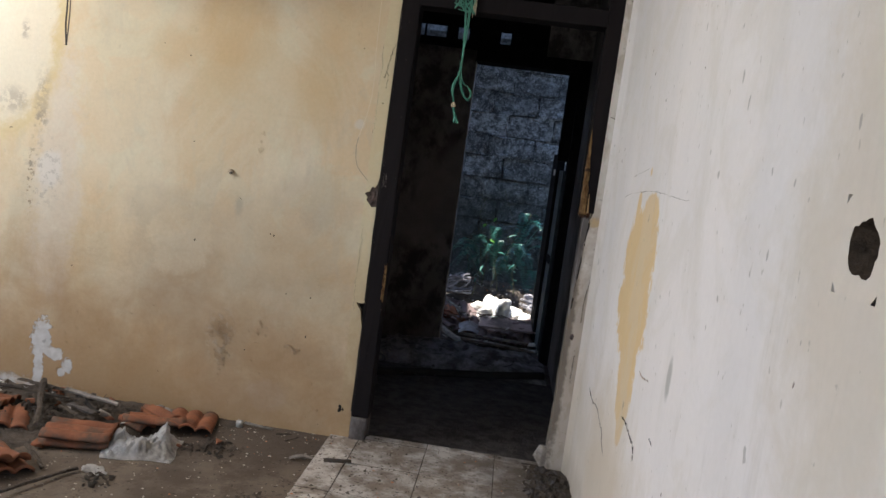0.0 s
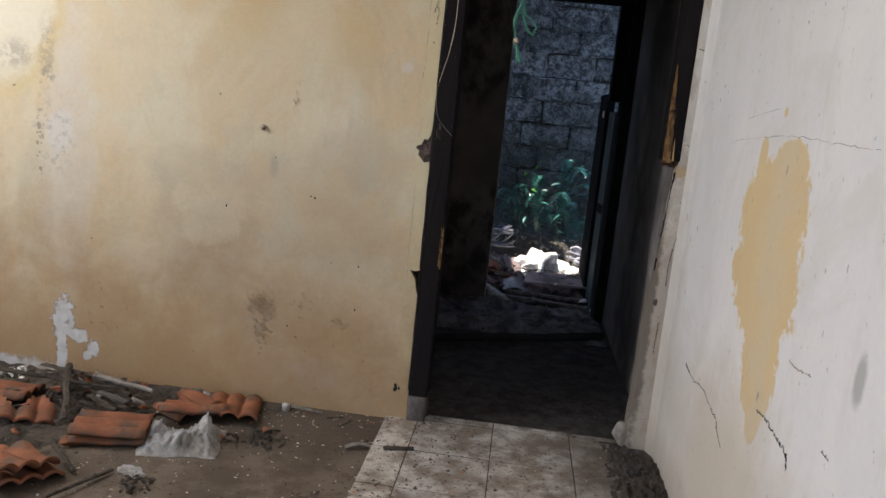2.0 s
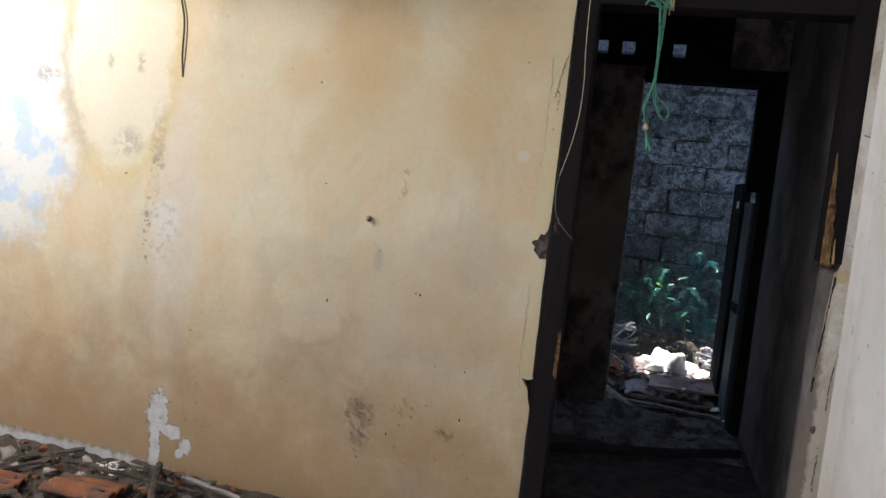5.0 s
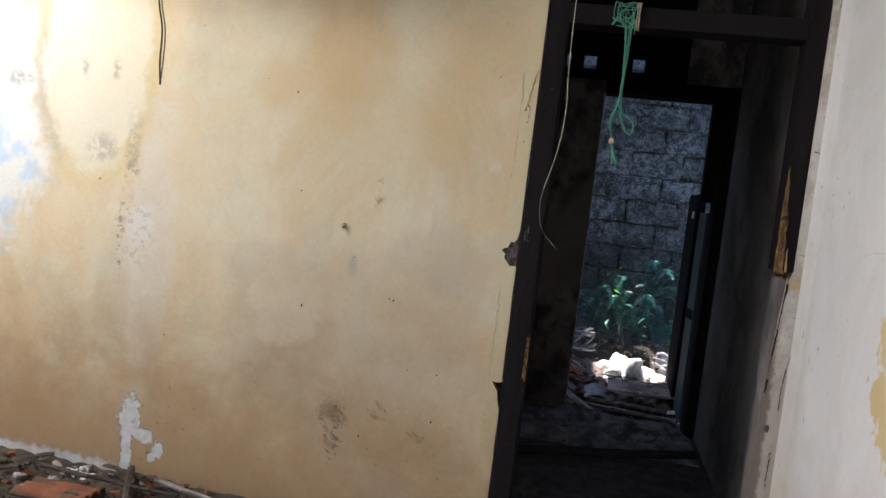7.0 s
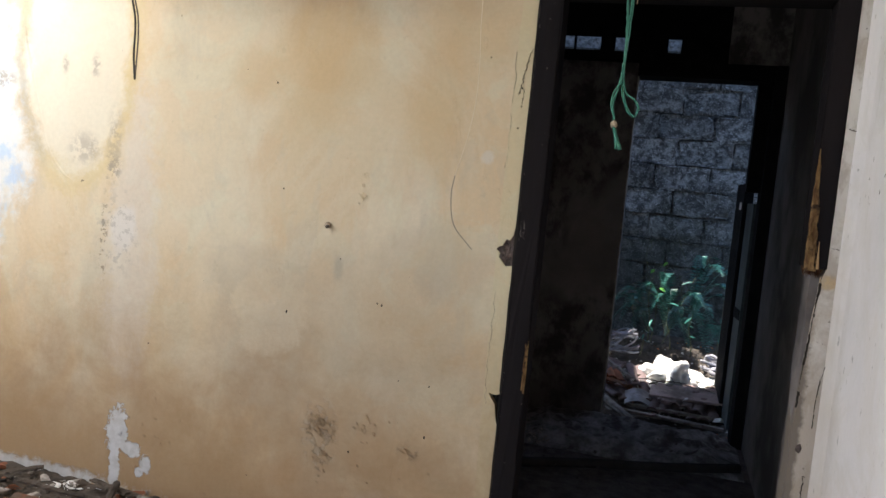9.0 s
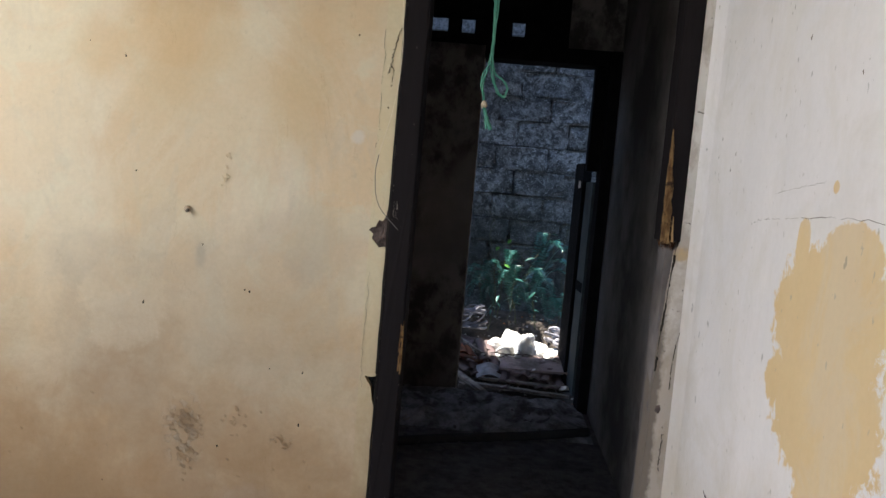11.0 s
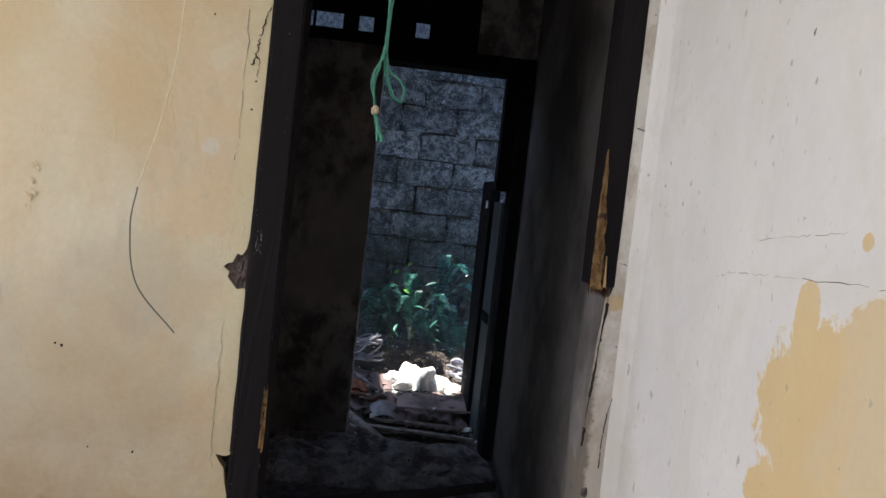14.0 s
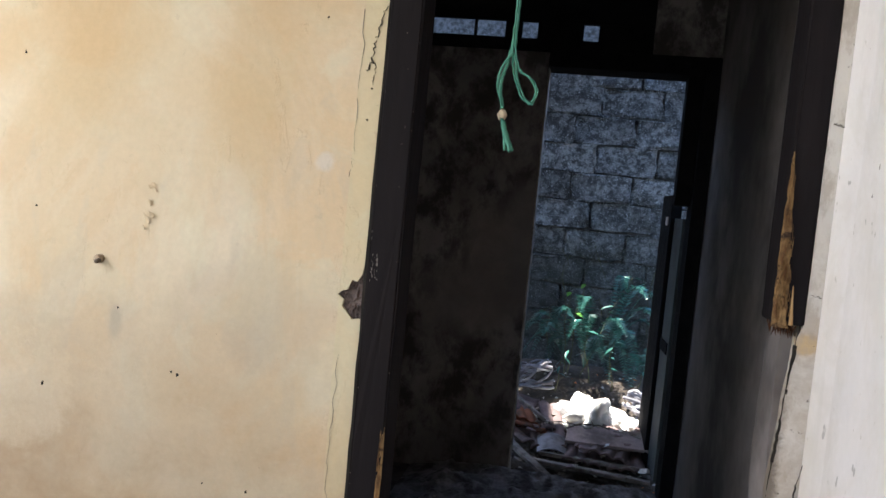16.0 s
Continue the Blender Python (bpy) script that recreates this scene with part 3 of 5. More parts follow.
bm = box(-3.59, -3.45, -5.3, -3.7, 0, TOP)
box(-3.59, -3.45, -1.5, 0.12, 0, TOP, bm), box(-3.59, -3.45, -3.7, -1.5, 0, 1.6, bm), box(-3.59, -3.45, -3.7, -1.5, 2.4, TOP, bm)
thing("wall_west", bm, YELLOW, "yellow plaster wall at the far side of the room", "wall", kind="structure")
bm = box(-3.45, -2.1, -5.3, -5.16, 0, TOP)
box(0.3, WX, -5.3, -5.16, 0, TOP, bm), box(-2.1, 0.3, -5.3, -5.16, 2.4, TOP, bm)
thing("wall_south", bm, YELLOW, "yellow plaster wall with a wide doorway", "wall", kind="structure")
STRIP = [(0.947, 0.0), (0.947, 2.42), (0.919, 2.42), (0.919, 1.14), (0.908, 1.11), (0.905, 1.04), (0.899, 0.99), (0.897, 0.93), (0.893, 0.88), (0.887, 0.80), (0.886, 0.71), (0.880, 0.66), (0.883, 0.55), (0.878, 0.40), (0.881, 0.25), (0.874, 0.12), (0.876, 0.0)]
thing("trim", outline_slab(STRIP, -0.012, 0.095), TRIM, "narrow pale plaster strip beside the door frame", "trim", kind="structure")
# plaster run round the corner from the strip to the side wall
bm = bmesh.new()
rows_ = []
for i in range(41):
    z = 2.42 * i / 40
    w = 0.003 * noise.noise((0, 0, 9 * z))
    rows_.append([bm.verts.new(p) for p in ((0.947, 0.06, z), (0.9472, -0.010, z), (0.949 + w * 0.5, -0.018, z), (0.957 + w * 0.4, -0.055 + w, z), (WX + 0.004, -0.110 + 4 * w, z), (WX + 0.004, 0.06, z))])
for a, b in zip(rows_, rows_[1:]):
    for i in range(6):
        bm.faces.new((a[i], a[(i + 1) % 6], b[(i + 1) % 6], b[i]))
bm.faces.new(rows_[0]), bm.faces.new(rows_[-1])
thing("corner_plaster", bm, WHITE, "whitewashed plaster rounding the corner beside the strip", "trim", kind="structure")

bm = box(-1.75, WX + 0.14, -5.3, 0.12, TOP, TOP + 0.03)
box(-3.59, -1.75, -5.3, -1.35, TOP, TOP + 0.03, bm), box(-3.59, -3.3, -1.35, 0.12, TOP, TOP + 0.03, bm), box(-3.3, -1.75, -0.12, 0.12, TOP, TOP + 0.03, bm)
thing("ceiling", bm, CEILING, "stained ceiling boards with a hole at one side", "ceiling", kind="structure")
thing("ceiling_back", box(-1.6, WX + 0.14, 0.12, BY + 0.14, TOP + 0.1, TOP + 0.13), NEARBLACK, "dark ceiling of the back room", "ceiling", kind="structure")

# unseen roof, added to keep sun from falling through the ceiling hole
thing("roof", box(-4.3, 1.4, -5.6, BY + 0.16, 3.12, 3.18), BLACKWOOD, "unseen dark roof added to keep the sun off the room floor", "roof", kind="structure")
thing("floor", box(-3.45, WX, -5.3, 0.10, -0.10, -0.012), CEMENT, "bare cement floor covered in soil and grit", "floor", kind="structure")
thing("floor_back", box(-1.6, SX, 0.10, BY + 0.14, -0.14, -0.03), DARKSOIL, "dark dirty floor of the back room", "floor", kind="structure")

# back room walls: the rear wall has a doorway and a vent opening above
FX0, FH = 0.195, 2.0
bm = box(-1.6, FX0, BY, BY + 0.14, -0.14, 2.075)
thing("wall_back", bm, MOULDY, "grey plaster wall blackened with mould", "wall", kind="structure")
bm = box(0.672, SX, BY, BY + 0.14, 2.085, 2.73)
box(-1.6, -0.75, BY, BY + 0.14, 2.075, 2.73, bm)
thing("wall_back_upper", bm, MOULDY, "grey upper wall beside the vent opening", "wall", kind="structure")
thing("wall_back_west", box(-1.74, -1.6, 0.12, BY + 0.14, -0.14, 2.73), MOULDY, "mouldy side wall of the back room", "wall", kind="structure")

thing("vent_sill", box(-0.75, 0.672, BY - 0.01, BY + 0.12, 2.087, 2.135), NEARBLACK, "black timber sill of the vent opening", "sill", kind="structure")

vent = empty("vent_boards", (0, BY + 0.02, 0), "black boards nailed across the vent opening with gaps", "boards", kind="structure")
part("board", box(-0.75, 0.672, 0, 0.03, 2.222, 2.73), NEARBLACK, vent)
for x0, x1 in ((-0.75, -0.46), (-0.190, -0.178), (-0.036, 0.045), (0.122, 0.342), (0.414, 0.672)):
    part("slat", box(x0, x1, 0.002, 0.032, 2.136, 2.221), NEARBLACK, vent)

# ---- yard ----
thing("ground", box(-40, 40, BY + 0.14, 60, -0.5, -0.06), SOIL, "dark soil of the back yard", "ground", kind="structure")

# block wall of the yard, course by course
# plain backdrop, added to dim what shows through the vent gaps
thing("vent_backdrop", box(-4, 1.6, 6.2, 6.4, -0.06, 3.5), MORTAR, "plain grey backdrop added beyond the yard behind the vent gaps", "wall", kind="structure")
yard_wall = empty("yard_wall", (0, 3.72, 0), "weathered grey concrete block wall streaked with damp", "wall", kind="structure")
part("mortar", box(-3.2, 3.6, 0.016, 0.15, -0.3, 2.44), MORTAR, yard_wall)
rng = random.Random(4)
block_mesh = []
for v in range(5):
    b = box(-0.196, 0.196, -0.0, 0.13, -0.0900, 0.0900, bevel=0.009)
    bmesh.ops.subdivide_edges(b, edges=[e for e in b.edges if e.calc_length() > 0.12], cuts=2)
    for q in b.verts:
        q.co += Vector((rng.uniform(-0.009, 0.009), rng.uniform(-0.012, 0.012), rng.uniform(-0.008, 0.008)))
    block_mesh.append(mesh_of(b, "block", BLOCK, False))
for row in range(13):
    z = -0.117 + 0.19 * row + 0.095
    x = -2.494 + (0.151 if row % 2 else 0.0) + 0.2
    while x < 2.9:
        ob = new("block", rng.choice(block_mesh))
        ob.parent = yard_wall
        ob.location = (x + rng.uniform(-0.008, 0.008), rng.uniform(-0.016, 0.006), z + rng.uniform(-0.003, 0.003))
        ob.rotation_euler = (0, 0, rng.uniform(-0.012, 0.012))
        x += 0.40

# unseen lean-to roof added to shade the yard; gaps let sun onto the rubble
yard_sunshade = empty("yard_sunshade", (0, 0, 0), "unseen lean-to tiled roof added to shade the yard, with gaps for sun", "roof", kind="structure")
SUN_GAPS = {(8, 3), (9, 3), (10, 3), (11, 3), (9, 4), (10, 4), (11, 4)}
SUN_SLITS = {(11, 5), (7, 4), (10, 6)}
bm = bmesh.new()
for i in range(5, 14):
    for j in range(8):
        if (i, j) in SUN_GAPS:
            continue
        x0, y0 = -2.4 + i * 0.21, BY + 0.23 + j * 0.25
        z0 = 3.02 - j * 0.022
        box(x0 + (0.06 if (i, j) in SUN_SLITS else 0), x0 + 0.215, y0, y0 + 0.26, z0, z0 + 0.056, bm)
part("tiles", bm, NEARBLACK, yard_sunshade, kind="stuff")
for x in (-1.9, -1.0, -0.1, 0.9):
    part("rafter", box(x, x + 0.06, BY + 0.15, 4.2, 2.86, 2.93), NEARBLACK, yard_sunshade)
part("wall_plate", box(-2.4, 1.2, 3.66, 3.74, 2.80, 2.86), NEARBLACK, yard_sunshade)

# ---- near doorway ----
FD = 0.10           # depth of the frame
door_1 = empty("door_1", (0, 0, 0), "dark brown wooden door frame, one post rotted away below", "door frame", kind="structure")


def post(x0, x1, z0, z1, seed, y0=-0.014, y1=FD):
    """A squared post with slightly uneven edges."""
    r = random.Random(seed)
    b = box(x0, x1, y0, y1, z0, z1, bevel=0.005)
    bmesh.ops.bisect_edges(b, edges=[e for e in b.edges if e.calc_length() > 0.8], cuts=24)
    for q in b.verts:
        q.co.x += r.uniform(-0.0016, 0.0016)
        q.co.y += r.uniform(-0.0012, 0.0012)
    return b


part("left_post", post(0.0, 0.074, 0.10, 2.42, 1), FRAME, door_1)
part("post_foot", box(-0.002, 0.072, -0.018, FD, -0.012, 0.10, bevel=0.012), MOULDY, door_1, "crumbled cement foot")
part("right_post", post(0.858, 0.919, 1.135, 2.42, 2), FRAME, door_1)
part("head", box(0.0, 0.919, -0.012, FD, 2.36, 2.42, bevel=0.004), FRAME, door_1)
part("transom_bar", box(0.074, 0.858, -0.016, FD, 1.905, 1.975, bevel=0.005), FRAME, door_1)
# splintered bare wood at the broken end of the right post: a wedge of eaten wood, a clean sliver and torn fibres
rng = random.Random(8)
bm = bmesh.new()
front, rear = [], []
for i in range(35):
    t = i / 34
    z = 1.128 + 0.355 * t
    x0 = 0.8555 + 0.003 * noise.noise((0, 3, 40 * z)) + 0.008 * max(0, t - 0.55)
    x1 = x0 + 0.0015 + 0.030 * (1 - t) ** 0.8 * (1 + 0.25 * noise.noise((0, 0, 30 * z)))
    front.append([bm.verts.new((x0 + (x1 - x0) * j / 6, -0.0165 - 0.004 * abs(noise.noise((90 * (x0 + (x1 - x0) * j / 6), 0, 60 * z))) * (1 if 0 < j < 6 else 0) + (0.003 if j in (0, 6) else 0), z)) for j in range(7)])
    rear.append([bm.verts.new((v.co.x, -0.008, z)) for v in front[-1]])
for i in range(34):
    for j in range(6):
        bm.faces.new((front[i][j], front[i][j + 1], front[i + 1][j + 1], front[i + 1][j]))
        bm.faces.new((rear[i][j], rear[i + 1][j], rear[i + 1][j + 1], rear[i][j + 1]))
    for j in (0, 6):
        bm.faces.new((front[i][j], front[i + 1][j], rear[i + 1][j], rear[i][j]))
for j in range(6):
    bm.faces.new((front[0][j], rear[0][j], rear[0][j + 1], front[0][j + 1])), bm.faces.new((front[34][j], front[34][j + 1], rear[34][j + 1], rear[34][j]))
for i in range(46):
    z = 1.14 + 0.29 * rng.random() ** 1.3
    x = rng.uniform(0.857, 0.860 + 0.028 * (1 - (z - 1.13) / 0.355))
    tube([(x, -0.018, z), (x + rng.uniform(-0.001, 0.001), -0.020, z + 0.012), (x + rng.uniform(-0.002, 0.002), -0.018, z + rng.uniform(0.02, 0.045))], rng.uniform(0.0008, 0.0022), 5, bm, 0.4)
sliver = bmesh.new()
tube([(0.892, -0.016, 1.135), (0.890, -0.0175, 1.17), (0.8885, -0.016, 1.215)], 0.0045, 6, sliver, 0.2)
part("sliver", sliver, BARE, door_1, "clean pale sliver of split wood", True)
torn = bmesh.new()
for i in range(70):
    x = rng.uniform(0.856, 0.902)
    z = 1.14 - 0.010 * rng.random()
    tube([(x, rng.uniform(-0.016, 0.03), z), (x + rng.uniform(-0.004, 0.004), rng.uniform(-0.018, 0.03), z - rng.uniform(0.008, 0.024))], rng.uniform(0.001, 0.0026), 4, torn, 0.3)
part("torn_fibres", torn, TORN, door_1, "dark rust-brown torn fibres")
part("broken_end", bm, RAW, door_1, "bare orange rotten wood")
bm = bmesh.new()
for i in range(26):
    x = 0.0735 - 0.012 * rng.random() ** 2
    z = rng.uniform(0.62, 0.76)
    tube([(x, -0.0125, z), (x + 0.001, -0.0155, z + 0.03), (x, -0.0125, z + 0.06)], rng.uniform(0.0015, 0.003), 5, bm, 0.4)
part("worn_edge", bm, RAW, door_1, "bare wood where the paint is rubbed off")
bm = bmesh.new()
for i in range(22):
    z = rng.uniform(1.125, 1.185)
    b = chunk(rng, rng.uniform(0.0012, 0.004), 0.0012, rng.uniform(0.003, 0.009), 8)
    bmesh.ops.translate(b, verts=b.verts, vec=(0.012 + rng.uniform(-0.006, 0.012), -0.0142, z))
    join(bm, b)
part("chipped_paint", bm, RUBBLE, door_1, "pale chips where the paint has flaked")
bm = bmesh.new()
for i in range(34):
    z = rng.uniform(0.2, 1.9)
    b = chunk(rng, rng.uniform(0.0006, 0.0014), 0.0009, rng.uniform(0.0008, 0.004), 8)
    bmesh.ops.translate(b, verts=b.verts, vec=(rng.choice((0.004, 0.072, rng.uniform(0.004, 0.07))), -0.0142, z))
    join(bm, b)
part("paint_specks", bm, RUBBLE, door_1, "small pale specks of old paint", kind="stuff")

# ---- far doorway ----
door_2 = empty("door_2", (0, 0, 0), "black wooden frame of the rear doorway", "door frame", kind="structure")
part("right_post", box(0.921, SX - 0.003, BY - 0.06, BY + 0.14, -0.03, 2.085, bevel=0.004), NEARBLACK, door_2)
part("head", box(FX0 + 0.002, 0.920, BY - 0.05, BY + 0.14, FH, 2.085, bevel=0.004), NEARBLACK, door_2)
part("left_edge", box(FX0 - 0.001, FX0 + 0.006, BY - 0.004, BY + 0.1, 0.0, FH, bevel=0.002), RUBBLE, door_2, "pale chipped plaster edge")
part("upper_post", box(0.848, 0.9205, BY + 0.01, BY + 0.13, 1.40, FH - 0.001, bevel=0.006), NEARBLACK, door_2, "black upper post, rotted off below")
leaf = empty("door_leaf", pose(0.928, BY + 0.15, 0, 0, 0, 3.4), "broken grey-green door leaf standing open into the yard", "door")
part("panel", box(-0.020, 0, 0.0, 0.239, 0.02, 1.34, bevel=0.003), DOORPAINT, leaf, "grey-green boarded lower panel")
part("stile", box(-0.042, 0.012, 0.24, 0.57, -0.02, 1.46, bevel=0.006), NEARBLACK, leaf)
part("rail", box(-0.026, -0.0205, 0.02, 0.238, 0.66, 0.72, bevel=0.002), NEARBLACK, leaf)
part("hinge", box(-0.048, -0.0425, 0.30, 0.36, 1.30, 1.345, bevel=0.002), RUBBLE, leaf, "pale rusted hinge plate")

# ---- marks on the walls of the front room ----
rng = random.Random(21)
anchor = empty("wall_anchor", (-0.665, 0, 1.103), "small screw anchor with a pale plug sticking out of the wall", "screw anchor")
bm = tube([(0, 0.01, 0), (0, -0.010, -0.001), (0.002, -0.013, -0.002)], 0.011, 10)
part("plug", bm, TAG, anchor, "cracked pale plug", True)
part("screw", tube([(0.003, -0.010, -0.004), (0.005, -0.024, -0.006)], 0.0055, 8), BRASS, anchor, "rusty screw head", True)

# nail holes and grit stuck to the plaster
HOLES = ((-0.46, 0.854), (-0.797, 0.779), (-0.444, 0.848), (-0.248, 0.597), (-0.145, 1.702), (-0.845, 1.212), (-0.90, 1.58), (-0.03, 1.55), (-0.035, 1.48), (-0.25, 0.42), (-0.52, 0.32), (-0.61, 0.99), (-1.02, 1.62), (-0.36, 0.60))
for x, z in HOLES:
    s = rng.uniform(0.003, 0.0055)
    b = chunk(rng, s, 0.003, s * rng.uniform(1.0, 1.8), 10)
    thing("nail_hole", b, HOLE, "small dark nail hole in the yellow plaster", "nail hole", "nail holes in the yellow wall", m=pose(x, -0.0005, z))
WHOLES = ((-0.334, 1.402, 0.012), (-0.30, 1.36, 0.008), (-0.19, 1.45, 0.006), (-0.17, 1.40, 0.006), (-0.21, 1.33, 0.007), (-0.782, 1.631, 0.010), (-0.66, 1.72, 0.006), (-1.05, 1.52, 0.006), (-1.5, 1.55, 0.008), (-1.9, 1.30, 0.01), (-2.2, 1.62, 0.012), (-2.35, 1.02, 0.012), (-0.6, 0.5, 0.008), (-1.75, 0.62, 0.009))
for y, z, s in WHOLES:
    b = chunk(rng, 0.003, s * 0.45, s * rng.uniform(0.8, 1.3), 12)
    thing("chip", b, RUBBLE, "small grey chip in the whitewash", "wall chip", "chips in the white wall", m=pose(WX + 0.001, y, z, rng.uniform(-20, 20)))


def crack(name, pts, r, mat, label, wob=0.004, seed=0, axis=0):
    """A thin wandering crack along a wall."""
    q = random.Random(seed)
    out = []
    for p in curve_pts(pts, 12):
        d = Vector((0 if axis == 0 else q.uniform(-wob, wob), q.uniform(-wob, wob) if axis == 0 else 0, q.uniform(-wob, wob)))
        out.append(p + d)
    b = bmesh.new()
    i = 0
    while i < len(out) - 2:
        n_ = q.randint(3, 7) if name == "crack" else q.randint(5, 9)
        seg = out[i:i + n_]
        if len(seg) > 1:
            tube(seg, r * q.uniform(0.6, 1.2), 4, b, q.uniform(0.3, 1.4))
        i += n_ if q.random() < (0.35 if name == "crack" else 0.12) else n_ - 1
    return thing(name, b, mat, label, "crack")


crack("crack", [(WX, -0.53, 1.222), (WX, -0.62, 1.238), (WX, -0.81, 1.246), (WX, -1.06, 1.256), (WX, -1.40, 1.245), (WX, -1.57, 1.24)], 0.0007, RUBBLE, "hairline crack across the white wall", 0.003, 1)
crack("crack", [(WX, -0.68, 1.299), (WX, -0.83, 1.313), (WX, -0.96, 1.324)], 0.0005, RUBBLE, "faint hairline crack above the yellow stain", 0.002, 12)
crack("crack", [(WX, -0.40, 0.483), (WX, -0.51, 0.470), (WX, -0.65, 0.482), (WX, -0.755, 0.469), (WX, -0.83, 0.459), (WX, -0.872, 0.432), (WX, -0.93, 0.413)], 0.0017, HOLE, "dark crack where the whitewash has split", 0.005, 2)
crack("crack", [(WX, -1.156, 0.608), (WX, -1.235, 0.612), (WX, -1.28, 0.603), (WX, -1.34, 0.600), (WX, -1.386, 0.590), (WX, -1.395, 0.565)], 0.0020, HOLE, "dark crack at the foot of the yellow stain", 0.005, 3)
crack("crack", [(WX, -1.545, 0.676), (WX, -1.587, 0.671)], 0.0017, HOLE, "short dark crack in the white wall", 0.004, 4)
crack("crack", [(WX, -1.303, 0.776), (WX, -1.36, 0.775), (WX, -1.437, 0.786)], 0.0015, RAW, "thin rusty drip line on the white wall", 0.003, 14)
crack("crack", [(-0.012, -0.001, 1.73), (-0.030, -0.001, 1.66), (-0.036, -0.001, 1.61), (-0.045, -0.001, 1.585)], 0.0016, HOLE, "dark crack in the plaster beside the frame", 0.004, 6, 1)
crack("crack", [(-0.038, -0.001, 1.62), (-0.026, -0.001, 1.595), (-0.030, -0.001, 1.56)], 0.0014, HOLE, "fine fork of the crack beside the frame", 0.003, 7, 1)
crack("crack", [(-0.060, -0.001, 1.72), (-0.058, -0.001, 1.45), (-0.062, -0.001, 1.35)], 0.0006, GREYWOOD, "hairline crack along the edge of the plaster", 0.004, 8, 1)
crack("crack", [(-0.052, -0.001, 0.95), (-0.056, -0.001, 0.70), (-0.050, -0.001, 0.55)], 0.0006, GREYWOOD, "hairline crack low beside the frame", 0.004, 9, 1)
crack("gap", [(-0.004, -0.006, 0.12), (-0.004, -0.006, 0.8), (-0.004, -0.006, 1.6), (-0.004, -0.006, 2.3)], 0.0042, HOLE, "dark gap between plaster and frame", 0.0012, 10, 1)

# broken plaster at the frame: rough backing seen where the plaster is gone
def rough_back(x0, x1, z0, z1, y, seed, amp):
    b = sheet(x1 - x0, z1 - z0, 22, 34, lambda u, v: amp * (noise.noise((9 * u + seed, 9 * v, 0)) + 0.6 * noise.noise((24 * u, 24 * v, seed))), 0.02)
    bmesh.ops.rotate(b, verts=b.verts, cent=(0, 0, 0), matrix=pose(0, 0, 0, 90).to_3x3())
    bmesh.ops.translate(b, verts=b.verts, vec=((x0 + x1) / 2, y + 0.02, (z0 + z1) / 2))
    return b


thing("broken_plaster", rough_back(-0.085, -0.005, 1.02, 1.20, 0.008, 3.0, 0.006), CRUMBLE, "crumbling brown mortar bared where plaster broke off", "plaster damage", kind="structure")
thing("broken_plaster", rough_back(-0.055, -0.005, 0.49, 0.62, 0.03, 7.0, 0.006), HOLE, "small dark notch broken out beside the frame", "plaster damage", kind="structure")
bm = bmesh.new()
for x, z, s in ((-0.055, 0.13, 0.013), (-0.058, 0.115, 0.012), (-0.045, 0.12, 0.008)):
    b = chunk(rng, s, 0.005, s * 1.5, 10)
    bmesh.ops.translate(b, verts=b.verts, vec=(x, 0, z))
    join(bm, b)
thing("broken_plaster", bm, HOLE, "small dark hole low in the yellow wall", "plaster damage")
# curled flakes of paint
bm = bmesh.new()
for i in range(190):
    if i < 70:
        x, z = rng.gauss(-0.635, 0.022), rng.gauss(0.395, 0.03)
    elif i < 100:
        x, z = rng.gauss(-0.625, 0.016), rng.gauss(0.29, 0.03)
    elif i < 114:
        x, z = rng.gauss(-0.298, 0.018), rng.gauss(0.36, 0.012)
    elif i < 126:
        x, z = rng.gauss(-0.46, 0.02), rng.gauss(0.42, 0.03)
    elif i < 150:
        x, z = rng.choice((-1.42, -1.36, -1.31, -1.27, -1.45)) + rng.gauss(0, 0.012), rng.choice((0.30, 0.22, 0.13, 0.08)) + rng.gauss(0, 0.012)
    elif i < 162:
        x, z = rng.gauss(-0.545, 0.006), rng.gauss(1.25, 0.035)
    else:
        x, z = rng.uniform(-1.5, -0.1), rng.uniform(0.06, 0.5)
    w, hgt = rng.uniform(0.003, 0.010), rng.uniform(0.003, 0.008)
    v = [bm.verts.new((x + dx * w, -dy, z + dz * hgt)) for dx, dy, dz in ((-1, 0.0, 0.2), (0.2, 0.001, -1), (1, 0.006, 0), (0.1, 0.007, 1))]
    v2 = [bm.verts.new(q.co + Vector((0, 0.0015, 0))) for q in v]
    bm.faces.new(v), bm.faces.new(v2[::-1])
    for a in range(4):
        bm.faces.new((v[a], v2[a], v2[(a + 1) % 4], v[(a + 1) % 4]))
thing("paint_flakes", bm, YELLOW, "curling flakes of yellow paint on the wall", "paint flakes", kind="stuff")

# plaster edge below the rotted post
bm = box(0.886, 0.912, 0.02, 0.15, 0.0, 1.12)
bmesh.ops.subdivide_edges(bm, edges=[e for e in bm.edges if e.calc_length() > 0.5], cuts=14)
for v in bm.verts:
    v.co.x += rng.uniform(-0.006, 0.004) if v.co.x < 0.895 else 0
thing("plaster_edge", bm, SIDE, "ragged plaster edge where the post has rotted away", "plaster edge", kind="structure")
crack("gap", [(0.912, -0.010, 1.135), (0.903, -0.010, 1.04), (0.897, -0.010, 0.95), (0.889, -0.010, 0.82), (0.885, -0.010, 0.72)], 0.0042, HOLE, "dark gap where the post has rotted away", 0.0011, 11, 1)
